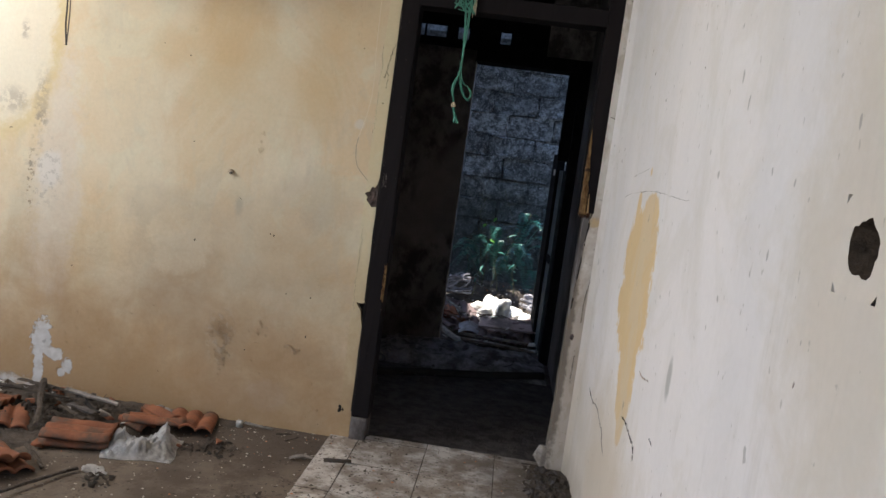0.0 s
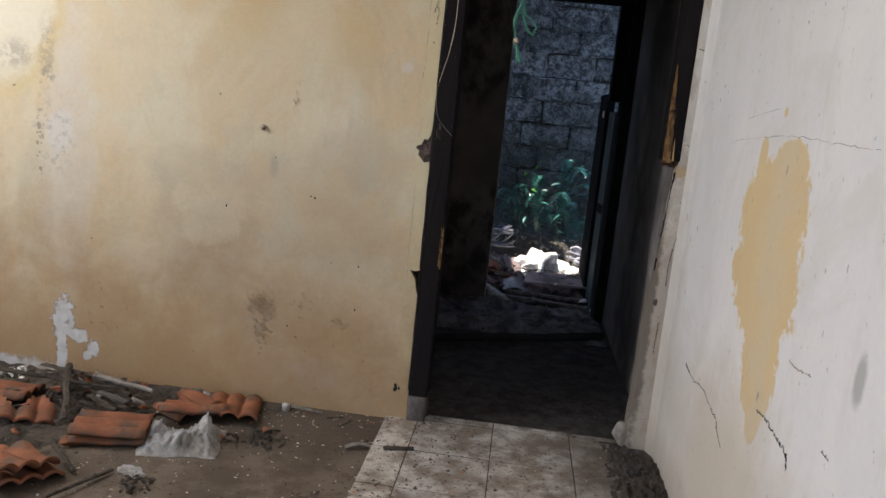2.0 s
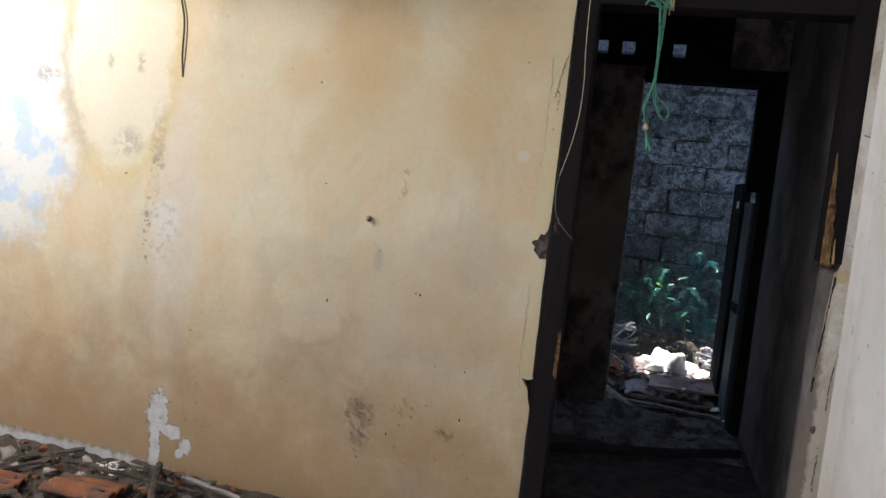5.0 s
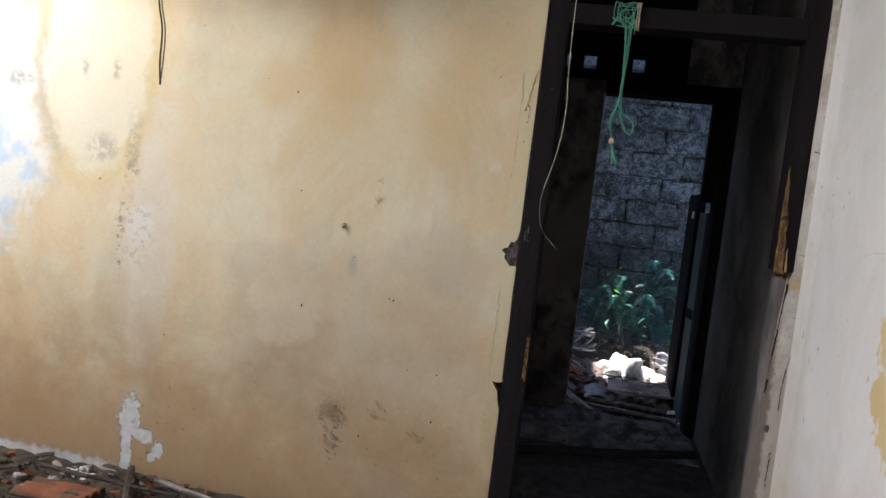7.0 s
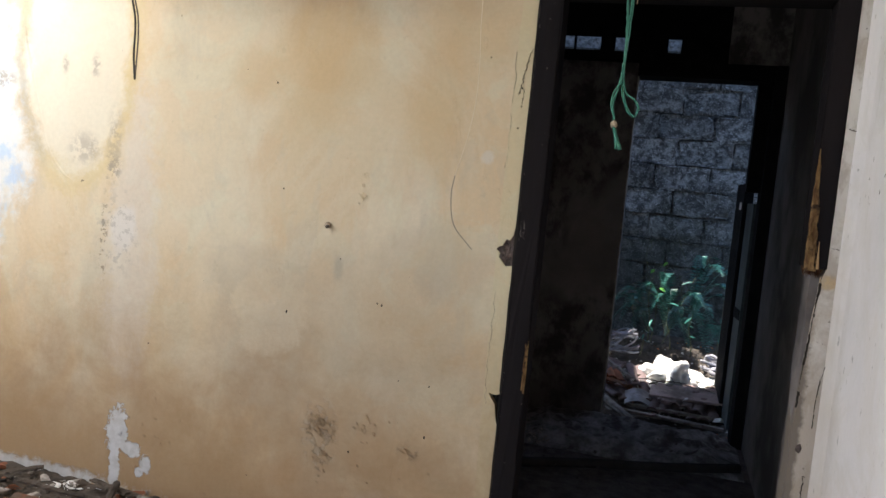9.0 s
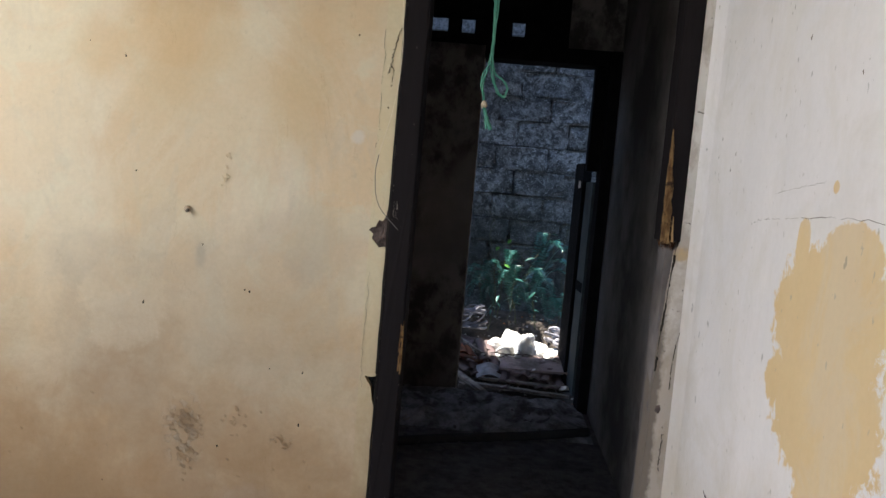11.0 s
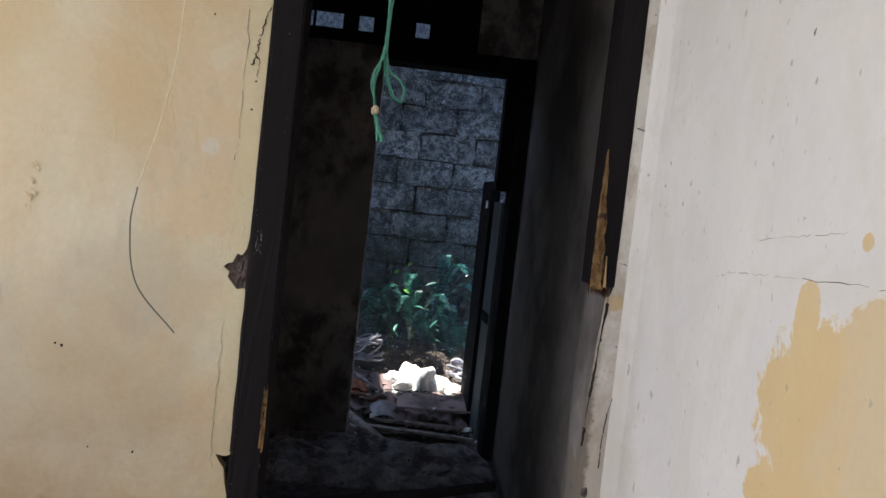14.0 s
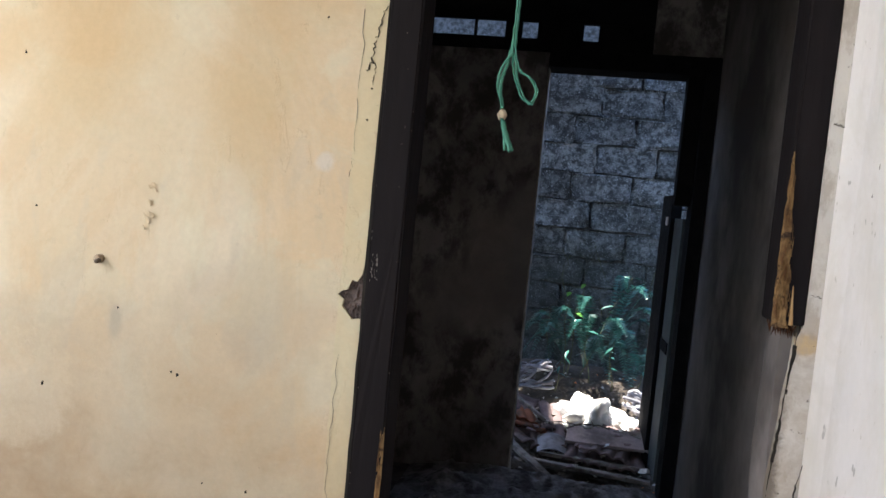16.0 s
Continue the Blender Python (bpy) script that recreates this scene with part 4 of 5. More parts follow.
crack("crack", [(0.953, -0.016, 0.90), (0.950, -0.016, 0.86), (0.940, -0.014, 0.81), (0.935, -0.013, 0.74), (0.934, -0.013, 0.66)], 0.0016, HOLE, "dark crack running down the plaster strip", 0.0012, 21, 1)
crack("crack", [(0.930, -0.013, 0.52), (0.926, -0.013, 0.46), (0.928, -0.013, 0.40)], 0.0022, HOLE, "short dark crack low in the plaster strip", 0.003, 22, 1)
thing("broken_plaster", chunk(rng, 0.012, 0.006, 0.022, 14), CRUMBLE, "dark pit where the strip has crumbled", "plaster damage", m=pose(0.905, -0.011, 0.60))
b = chunk(rng, 0.045, 0.05, 0.075, 26)
thing("plaster_lump", b, RUBBLE, "crumbled grey lump of plaster at the foot of the doorway", "rubble", m=pose(0.862, 0.035, 0.045))

BROWNHOLE = simple("brown_cavity", (0.12, 0.085, 0.06), (0.06, 0.042, 0.03), 40, 0.95, 0.6, 0.01)
# hole knocked in the white wall: ragged rim and dark back
bm, rim_bm = bmesh.new(), bmesh.new()
n = 28
outer, inner, back, lip = [], [], [], []
for i in range(n):
    a = 2 * math.pi * i / n
    cy, cz = math.cos(a), math.sin(a)
    m_ = max(abs(cy), abs(cz))
    outer.append(rim_bm.verts.new((WX, -2.471 + 0.06 * cy / m_, 1.215 + 0.06 * cz / m_)))
    r = 1 + 0.16 * math.sin(3 * a + 1) * math.sin(2 * a) + rng.uniform(-0.07, 0.07)
    inner.append(bm.verts.new((WX + 0.003, -2.471 + 0.040 * r * cy, 1.215 + 0.034 * r * cz)))
    lip.append(rim_bm.verts.new((WX + 0.003, -2.471 + 0.040 * r * cy, 1.215 + 0.034 * r * cz)))
    back.append(bm.verts.new((WX + 0.06, -2.471 + 0.030 * r * cy, 1.215 + 0.026 * r * cz)))
for i in range(n):
    j = (i + 1) % n
    rim_bm.faces.new((outer[i], outer[j], lip[j], lip[i]))
    bm.faces.new((inner[i], inner[j], back[j], back[i]))
bm.faces.new(back)
hole = empty("wall_hole", (0, 0, 0), "rough dark hole knocked through the white plaster", "hole", kind="structure")
part("rim", rim_bm, WHITE, hole)
part("cavity", bm, BROWNHOLE, hole)
part("filler", box(WX + 0.062, WX + 0.10, -2.531, -2.411, 1.155, 1.275), HOLE, hole)

crack("nick", [(0.925, -0.012, 1.545), (0.945, -0.012, 1.540), (0.962, -0.012, 1.541)], 0.0022, GREYWOOD, "small dark nick across the plaster strip", 0.002, 15, 1)
crack("nick", [(0.925, -0.012, 1.20), (0.945, -0.012, 1.196)], 0.0015, GREYWOOD, "faint scratch across the plaster strip", 0.002, 16, 1)

# ---- hanging things ----
rope = empty("twine", (0.275, -0.03, 1.90), "green plastic twine tied round the transom bar and hanging down", "twine")


def strand(pts, r=0.0032, seed=0, taper=1.0):
    q = random.Random(seed)
    b = bmesh.new()
    for s in range(3):
        o = Vector((q.uniform(-0.003, 0.003), q.uniform(-0.003, 0.003), 0))
        tube([p + o + Vector((q.uniform(-0.0012, 0.0012), q.uniform(-0.0012, 0.0012), 0)) - Vector((0.275, -0.03, 1.90)) for p in curve_pts(pts, 10)], r * q.uniform(0.6, 1.0), 5, b, taper)
    return b


part("strand", strand([(0.262, -0.028, 1.95), (0.276, -0.034, 1.82), (0.280, -0.034, 1.70), (0.270, -0.034, 1.62), (0.259, -0.034, 1.575), (0.268, -0.034, 1.52)], 0.0025, 1), ROPE, rope, smooth=True)
part("strand", strand([(0.288, -0.030, 1.95), (0.283, -0.036, 1.80), (0.280, -0.038, 1.68), (0.285, -0.036, 1.61), (0.305, -0.034, 1.555), (0.328, -0.034, 1.535)], 0.0025, 2), ROPE, rope, smooth=True)
part("loop", strand([(0.328, -0.034, 1.535), (0.336, -0.036, 1.565), (0.320, -0.038, 1.59), (0.297, -0.038, 1.605), (0.283, -0.040, 1.64)], 0.0022, 3), ROPE, rope, smooth=True)
part("loop", strand([(0.283, -0.040, 1.64), (0.262, -0.042, 1.61), (0.256, -0.042, 1.57), (0.268, -0.040, 1.53)], 0.0022, 4), ROPE, rope, smooth=True)
part("tail", strand([(0.270, -0.036, 1.505), (0.282, -0.036, 1.47), (0.296, -0.036, 1.435)], 0.004, 5, 1.5), ROPE, rope, smooth=True)
part("tail", strand([(0.270, -0.034, 1.505), (0.276, -0.032, 1.47), (0.281, -0.032, 1.437)], 0.003, 6, 1.5), ROPE, rope, smooth=True)
b = chunk(rng, 0.012, 0.011, 0.016, 30)
bmesh.ops.translate(b, verts=b.verts, vec=Vector((0.269, -0.037, 1.509)) - Vector((0.275, -0.03, 1.90)))
part("wad", b, TAG, rope, "pale wad knotted into the twine")
q = random.Random(31)
pts = []
for i in range(34):
    x0 = 0.262 + q.uniform(-0.045, 0.04)
    pts.append(Vector((x0, -0.026 + q.uniform(-0.012, 0.002), 1.945 + q.uniform(-0.055, 0.04))) - Vector((0.275, -0.03, 1.90)))
part("knot", tube(curve_pts(pts, 5), 0.0022, 4), ROPE, rope, "tangled knot of twine", True)
pts = [Vector((0.298 + 0.006 * (i % 3), -0.030 - 0.003 * (i % 2), 1.985 if i % 2 else 1.875 + 0.006 * i)) - Vector((0.275, -0.03, 1.90)) for i in range(9)]
part("frayed_end", tube(curve_pts(pts, 6), 0.0018, 4), TAG, rope, "pale frayed strands", True)

wire = empty("hanging_wire", (0.176, -1.40, TOP), "thin pale wire hanging from the ceiling with a bare curled end", "wire")
WP = [Vector(p) - Vector((0.176, -1.40, TOP)) for p in ((0.176, -1.40, TOP), (0.174, -1.40, 1.64), (0.180, -1.40, 1.44), (0.174, -1.40, 1.36), (0.158, -1.40, 1.29), (0.155, -1.40, 1.26), (0.163, -1.40, 1.218), (0.194, -1.40, 1.184))]
part("sleeve", tube(curve_pts(WP[:5], 8), 0.0005, 5), SLEEVE, wire, "pale yellowed sleeve", True)
part("core", tube(curve_pts(WP[4:], 8), 0.0006, 5), WIRE, wire, "bare dark end", True)
thing("hanging_cable", tube(curve_pts([(-1.43, -0.10, TOP), (-1.445, -0.11, 1.95), (-1.415, -0.112, 1.75), (-1.412, -0.113, 1.63), (-1.402, -0.113, 1.545)], 8), 0.0036, 6), CABLE, "cut black cable hanging in front of the yellow wall", "cable", smooth=True)
thing("hanging_cable", tube(curve_pts([(-1.435, -0.10, TOP), (-1.436, -0.11, 1.95), (-1.403, -0.112, 1.75), (-1.399, -0.113, 1.64), (-1.404, -0.110, 1.550)], 8), 0.0028, 6), BRASS, "thin brown cable hanging beside the black one", "cable", smooth=True)
thing("old_cable", tube(curve_pts([(-2.00, 0.009, 1.735), (-1.985, 0.007, 1.66), (-1.918, 0.009, 1.45), (-1.86, 0.009, 1.28), (-1.79, 0.009, 1.19), (-1.72, 0.011, 1.155)], 8), 0.011, 8), YELLOW, "old cable loop painted over on the peeling wall", "cable", smooth=True)

# ---- rubble on the floor of the front room ----


def pantile(mat=None):
    """A curved clay roof tile with a raised roll and a lip."""
    def prof(u, v):
        return 0.019 * abs(math.sin(3 * math.pi * u)) ** 0.7 + 0.010 * max(0, 1 - 9 * v) + 0.0015 * math.sin(9 * v + 5 * u)
    return sheet(0.20, 0.25, 30, 9, prof, 0.011)


tile_mesh = [mesh_of(pantile(), "roof_tile", CLAY, True)]
b = pantile()
bmesh.ops.delete(b, geom=[v for v in b.verts if v.co.y > 0.03 + 0.05 * math.sin(40 * v.co.x)], context="VERTS")
tile_mesh.append(mesh_of(b, "roof_tile", CLAY, True))
b = pantile()
bmesh.ops.delete(b, geom=[v for v in b.verts if v.co.x > 0.0 + 0.03 * math.sin(30 * v.co.y)], context="VERTS")
tile_mesh.append(mesh_of(b, "roof_tile", CLAY, True))


def lay(mesh, name, m, label, category, group=""):
    ob = new(name, mesh)
    ob.matrix_basis = m
    return tagged(ob, label, category, group)


TILES = ((0, -0.985, -0.50, 0.0, 2, -2, 108), (0, -0.975, -0.51, 0.026, 3, 2, 105), (0, -0.665, -0.165, 0.004, -3, 4, 13), (2, -0.80, -0.25, 0.022, 6, 10, 118), (1, -0.86, -0.20, 0.012, 4, -5, 60),
         (0, -1.12, -0.84, 0.0, 4, 5, 56), (1, -1.13, -0.87, 0.030, -5, 8, 64), (0, -1.50, -0.36, 0.03, 4, 8, 100), (1, -1.34, -0.44, 0.02, 10, 12, 30), (2, -1.62, -0.62, 0.012, 4, 4, 70), (1, -1.36, -1.02, 0.01, 4, -6, 15), (0, -1.86, -0.44, 0.02, 8, 5, 110))
for v, x, y, z, rx, ry, rz in TILES:
    whole = v == 0
    lay(tile_mesh[v], "roof_tile", pose(x, y, z, rx, ry, rz), "orange clay roof tile fallen on the floor" if whole else "broken orange clay roof tile among the rubble", "roof tile", "fallen roof tiles in the room")
for x, y, s in ((-0.495, -0.30, 0.024), (-1.08, -0.62, 0.03), (-1.28, -0.60, 0.026), (-0.80, -0.16, 0.022), (-1.45, -0.72, 0.03), (-0.62, -0.40, 0.014)):
    thing("clay_shard", chunk(rng, s * 1.3, s, s * 0.7, 12), CLAY, "small broken shard of orange clay", "clay shard", "clay shards", m=pose(x, y, s * 0.45 - 0.01, 0, 0, rng.uniform(0, 180)))


def crumple(sx, sy, sz, seed, freq=6.0, amp=0.5, cuts=4):
    """A crumpled bag: a ball pushed about by ridged noise, flat below."""
    bm = bmesh.new()
    bmesh.ops.create_icosphere(bm, subdivisions=cuts, radius=1)
    for v in bm.verts:
        p = v.co.copy()
        f = 1 + amp * (abs(noise.noise(p * freq * 0.35 + Vector((seed, 0, 0)))) * 1.6 - 0.45) + amp * 0.5 * (abs(noise.noise(p * freq + Vector((0, seed, 0)))) - 0.25)
        v.co = Vector((p.x * sx * f, p.y * sy * f, max(-0.35 * sz, p.z * sz * f) + 0.35 * sz))
    return bm


def bag_height(u, v):
    """A thin bag lying in two raised lobes with sharp creases."""
    e = min(1.0, 7 * u, 7 * (1 - u), 7 * v, 7 * (1 - v))
    lobes = 0.060 * math.exp(-((u - 0.80) / 0.16) ** 2 - ((v - 0.62) / 0.30) ** 2) + 0.045 * math.exp(-((u - 0.14) / 0.12) ** 2 - ((v - 0.70) / 0.24) ** 2) + 0.045 * math.exp(-((u - 0.45) / 0.25) ** 2 - ((v - 0.30) / 0.25) ** 2)
    crease = abs(noise.noise((7 * u, 5 * v, 3.0))) * 0.060 + abs(noise.noise((17 * u + 3 * v, 13 * v, 8.0))) * 0.030
    return 0.003 + e * (lobes + crease * (0.7 + 3.5 * lobes))


bm = sheet(0.27, 0.23, 64, 54, bag_height, 0.0012)
for v in bm.verts:
    v.co.x += 0.022 * noise.noise((14 * v.co.y, 9 * v.co.x, 1.0)) + 0.25 * max(0, v.co.z - 0.05)
    v.co.y += 0.022 * noise.noise((12 * v.co.x, 9 * v.co.y, 5.0))
thing("plastic_bag", bm, PLASTIC, "crumpled translucent plastic bag lying by the clay tiles", "plastic bag", smooth=True, m=pose(-0.735, -0.485, -0.012, 0, 0, 14))
thing("plastic_bag", crumple(0.05, 0.03, 0.016, 9.0, 5.0, 0.4, 4), PLASTIC, "torn scrap of clear plastic on the cement", "plastic bag", m=pose(-0.79, -0.74, -0.012, 0, 0, -20))
sack = empty("white_sack", (-0.53, -0.98, -0.024, 0, 0, 27), "white woven sack crumpled on the cement floor", "sack")
part("bag", crumple(0.21, 0.045, 0.030, 5.0, 9.0, 0.30, 5), SACK, sack)
part("fold", crumple(0.10, 0.035, 0.034, 15.0, 6.0, 0.3, 5), SACK, sack, smooth=True, m=pose(-0.17, 0.01, 0.0, 0, 0, 20))


def clump(name, x, y, r, hgt, n, mat, label, category, seed):
    """A loose heap of dark shreds and crumbs."""
    q = random.Random(seed)
    b = bmesh.new()
    for i in range(n):
        a, d = q.uniform(0, 6.28), r * q.random() ** 0.7
        z = hgt * (1 - d / r) * q.random()
        if q.random() < 0.8:
            flat_ = q.random() < 0.5
            c_ = chunk(q, q.uniform(0.006, 0.024), q.uniform(0.005, 0.015), 0.002 if flat_ else q.uniform(0.004, 0.014), 9)
            bmesh.ops.rotate(c_, verts=c_.verts, cent=(0, 0, 0), matrix=pose(0, 0, 0, q.uniform(-40, 40), q.uniform(-40, 40), q.uniform(0, 360)).to_3x3())
            bmesh.ops.translate(c_, verts=c_.verts, vec=(d * math.cos(a), d * math.sin(a), z))
            join(b, c_)
        else:
            p = Vector((d * math.cos(a), d * math.sin(a), z))
            e = Vector((q.uniform(-1, 1), q.uniform(-1, 1), q.uniform(-0.1, 0.25))) * r * 0.45
            tube([p, p + e * 0.5 + Vector((0, 0, 0.003)), p + e], q.uniform(0.0007, 0.002), 4, b, 0.5)
    return thing(name, b, mat, label, category, kind="stuff", m=pose(x, y, -0.01))


clump("dead_leaves", -0.735, -0.815, 0.06, 0.05, 40, SOIL, "dark clump of dead leaves and dirt", "debris", 1)
clump("dead_leaves", -0.20, -0.76, 0.07, 0.03, 45, SOIL, "dark clump of leaf litter on the cement", "debris", 2)
clump("dead_leaves", 0.875, -0.28, 0.13, 0.07, 190, DARKSOIL, "black heap of soil and litter against the white wall", "debris", 3)
clump("dead_leaves", 0.87, -0.08, 0.10, 0.05, 120, DARKSOIL, "black litter in the corner of the doorway", "debris", 4)
clump("dead_leaves", 0.89, -0.58, 0.10, 0.05, 120, DARKSOIL, "dark litter along the foot of the white wall", "debris", 5)
clump("dead_leaves", -1.30, -0.22, 0.14, 0.09, 90, SOIL, "heap of soil, twigs and broken mortar by the wall", "debris", 6)
clump("dead_leaves", -1.75, -0.25, 0.25, 0.11, 120, SOIL, "heap of dark soil and litter by the wall", "debris", 7)
clump("dead_leaves", -1.10, -0.12, 0.13, 0.06, 70, SOIL, "litter and crumbled plaster along the wall", "debris", 8)
clump("dead_leaves", -0.45, -0.36, 0.10, 0.02, 45, SOIL, "thin scatter of dirt and twigs", "debris", 9)
clump("dead_leaves", -2.15, -0.15, 0.25, 0.10, 110, RUBBLE, "heap of broken plaster by the wall", "debris", 10)

for x, y, r, hgt, n, mat, seed, label in ((-1.45, -0.32, 0.22, 0.05, 150, DARKSOIL, 21, "dark heap of rotten litter between the tiles"), (-1.20, -0.34, 0.15, 0.04, 110, SOIL, 22, "dirt and shreds of bark between the tiles"), (-1.72, -0.55, 0.26, 0.05, 150, SOIL, 23, "spread of dirt and rotten wood"), (-1.40, -0.70, 0.22, 0.035, 120, DARKSOIL, 24, "dark shreds of litter on the cement"),
                                         (-0.92, -0.14, 0.16, 0.03, 110, SOIL, 25, "crumbled soil along the wall"), (-1.62, -0.10, 0.12, 0.045, 70, PLASTER, 26, "white crumbs of plaster by the wall"), (-0.52, -0.34, 0.12, 0.012, 50, SOIL, 27, "scatter of dirt and crumbs")):
    clump("dead_leaves", x, y, r, hgt, n, mat, label, "debris", seed)

for (x0, y0, z0), (x1, y1, z1), r, label in (((-1.38, -0.10, 0.07), (-1.13, -0.56, 0.05), 0.014, "dark weathered stick leaning on the rubble"), ((-0.845, -0.76, 0.0), (-0.96, -1.08, 0.01), 0.007, "long thin stick lying on the cement"),
                                               ((-0.035, -0.325, 0.006), (0.07, -0.30, 0.008), 0.010, "short dark stick lying on the tiles"), ((-1.65, -0.30, 0.10), (-1.12, -0.22, 0.05), 0.010, "dry stick across the rubble"),
                                               ((-0.46, -0.065, 0.012), (-0.33, -0.075, 0.004), 0.007, "pale stick by the wall"), ((-1.05, -0.74, 0.05), (-0.95, -0.80, 0.0), 0.010, "dark splinter of wood"),
                                               ((-1.25, -0.14, 0.06), (-0.98, -0.20, 0.05), 0.012, "pale broken lath on the heap"), ((-0.30, -0.12, 0.004), (-0.24, -0.09, 0.004), 0.005, "small twig on the cement"), ((-0.24, -0.18, 0.003), (-0.20, -0.11, 0.003), 0.004, "small twig on the cement")):
    q = random.Random(int(1000 * (x0 + 5)))
    a, e = Vector((x0, y0, z0)), Vector((x1, y1, z1))
    pts = [a.lerp(e, i / 6) + Vector((q.uniform(-1, 1), q.uniform(-1, 1), q.uniform(-0.3, 0.3))) * r * 0.35 for i in range(7)]
    thing("stick", tube(pts, r, 6, None, 0.7), GREYWOOD if "pale" in label else SOIL, label, "stick", "sticks on the floor")
cap = empty("bottle_cap", (-0.485, -0.06, -0.012), "small white plastic cap by the wall", "bottle cap")
b = tube([(0, 0, 0), (0, 0, 0.022), (0, 0, 0.026)], 0.016, 12)
part("shell", b, SACK, cap, smooth=True)
thing("dry_leaf", sheet(0.10, 0.025, 10, 2, lambda u, v: 0.006 + 0.012 * math.sin(3.14 * u) * abs(v - 0.5) * 2, 0.0015), GREYWOOD, "dry curled leaf on the cement", "leaf", m=pose(-0.13, -0.325, -0.010, 0, 0, 20))

# soil drifted along the foot of the wall
def drift(u, v):
    e = min(1, 5 * (1 - u), 8 * u) * max(0.0, 1 - v) ** 0.8
    return e * (0.030 * (1 - 0.7 * u) + 0.012 * noise.noise((22 * u, 3 * v, 1.0)) + 0.012 * noise.noise((45 * u, 7 * v, 4.0))) - 0.004


thing("soil_drift", sheet(2.1, 0.42, 150, 30, lambda u, v: drift(u, 1 - v), 0.004), SOIL, "soil and crumbled plaster drifted along the wall", "soil", kind="stuff", m=pose(-1.42, -0.212, -0.016))

def mound(u, v):
    e = max(0.0, min(1.0, 5 * u, 4 * (1 - u), 5 * v, 7 * (1 - v)))
    return e * (0.022 + 0.03 * noise.noise((7 * u, 4 * v, 9.0)) + 0.018 * noise.noise((20 * u, 12 * v, 4.0)) + 0.008 * noise.noise((55 * u, 33 * v, 2.0))) - 0.012


thing("soil_heap", sheet(1.35, 0.72, 110, 60, mound, 0.004), SOIL, "dark damp soil and rotted litter spread under the rubble", "soil", kind="stuff", m=pose(-1.66, -0.39, -0.012))
# rotted laths and strips of bark lying through the rubble
q = random.Random(63)
for i in range(18):
    x, y = q.uniform(-2.0, -1.02), q.uniform(-0.62, -0.08)
    b = box(-q.uniform(0.05, 0.15), q.uniform(0.05, 0.13), -q.uniform(0.006, 0.018), q.uniform(0.006, 0.016), -0.003, 0.004)
    bmesh.ops.subdivide_edges(b, edges=[g for g in b.edges if g.calc_length() > 0.08], cuts=5)
    for v in b.verts:
        v.co += Vector((0, q.uniform(-0.004, 0.004), q.uniform(-0.003, 0.003)))
    thing("lath", b, q.choice((SOIL, BLACKWOOD, SOIL, DARKSOIL)), "rotted strip of wood lying in the rubble", "lath", "rotted laths by the wall", m=pose(x, y, 0.028 + 0.02 * q.random(), q.uniform(-12, 12), q.uniform(-7, 7), q.uniform(-60, 60)))


def grime(u, v):
    e = min(1.0, 4 * u, 3 * v, 3 * (1 - v))
    return e * (0.030 * u + 0.018 * noise.noise((9 * u, 16 * v, 2.0)) + 0.010 * noise.noise((24 * u, 50 * v, 6.0))) - 0.003


thing("soil_heap", sheet(0.19, 0.78, 26, 80, grime, 0.003), SOIL, "black soil and rotten litter piled along the white wall", "soil", kind="stuff", m=pose(0.87, -0.36, 0.0))
# broken bits of mortar and brick in the pile by the wall
for i in range(60):
    x, y = rng.uniform(-2.1, -0.75), -abs(rng.gauss(0.12, 0.22)) - 0.02
    s = rng.uniform(0.010, 0.034)
    clay = rng.random() < 0.3
    thing("clay_shard" if clay else "mortar_lump", chunk(rng, s * 1.3, s, s * 0.6, 11), CLAY if clay else (SOIL if rng.random() < 0.45 else RUBBLE), "broken shard of clay in the pile by the wall" if clay else "crumbling lump of mortar in the pile by the wall", "rubble", "clay shards by the wall" if clay else "mortar lumps by the wall", m=pose(x, y, s * 0.3 + 0.008, rng.uniform(-30, 30), rng.uniform(-30, 30), rng.uniform(0, 180)))

# loose grit over the floor
q = random.Random(77)
verts, faces = [], []
for i in range(2600):
    if i < 1100:
        x, y = q.uniform(-2.4, -0.05), -abs(q.gauss(0, 0.30)) - 0.01
    elif i < 1500:
        x, y = q.uniform(-1.6, 0.0), q.uniform(-1.6, -0.05)
    else:
        x, y = q.uniform(-0.08, 0.95), q.uniform(-1.6, 0.07)
    s = q.uniform(0.0015, 0.006) * (1.6 if q.random() < 0.12 else 1)
    a = q.uniform(0, 6.28)
    n0 = len(verts)
    zf = -0.013 if x < -0.085 else -0.001
    for dx, dy, dz in ((-1, -0.6, 0), (1, -0.4, 0), (0.7, 0.8, 0), (-0.8, 0.6, 0), (0.1, 0, 1)):
        verts.append((x + s * (dx * math.cos(a) - dy * math.sin(a)), y + s * (dx * math.sin(a) + dy * math.cos(a)), zf + s * dz * 0.9))
    faces += [(n0 + i0, n0 + (i0 + 1) % 4, n0 + 4) for i0 in range(4)]
me = bpy.data.meshes.new("grit")
me.from_pydata(verts, [], faces)
gk = Mat("grit", 0.9)
gc = gk.mix(gk.ramp(gk.island(), 0.60, 0.72), (0.09, 0.075, 0.06), (0.42, 0.38, 0.33))
gk.color(gk.mix(gk.ramp(gk.island(), 0.93, 0.95), gc, (0.45, 0.17, 0.07)))
me.materials.append(gk.m)
tagged(new("grit", me), "loose grit, crumbs and flakes over the floor", "grit", kind="stuff")

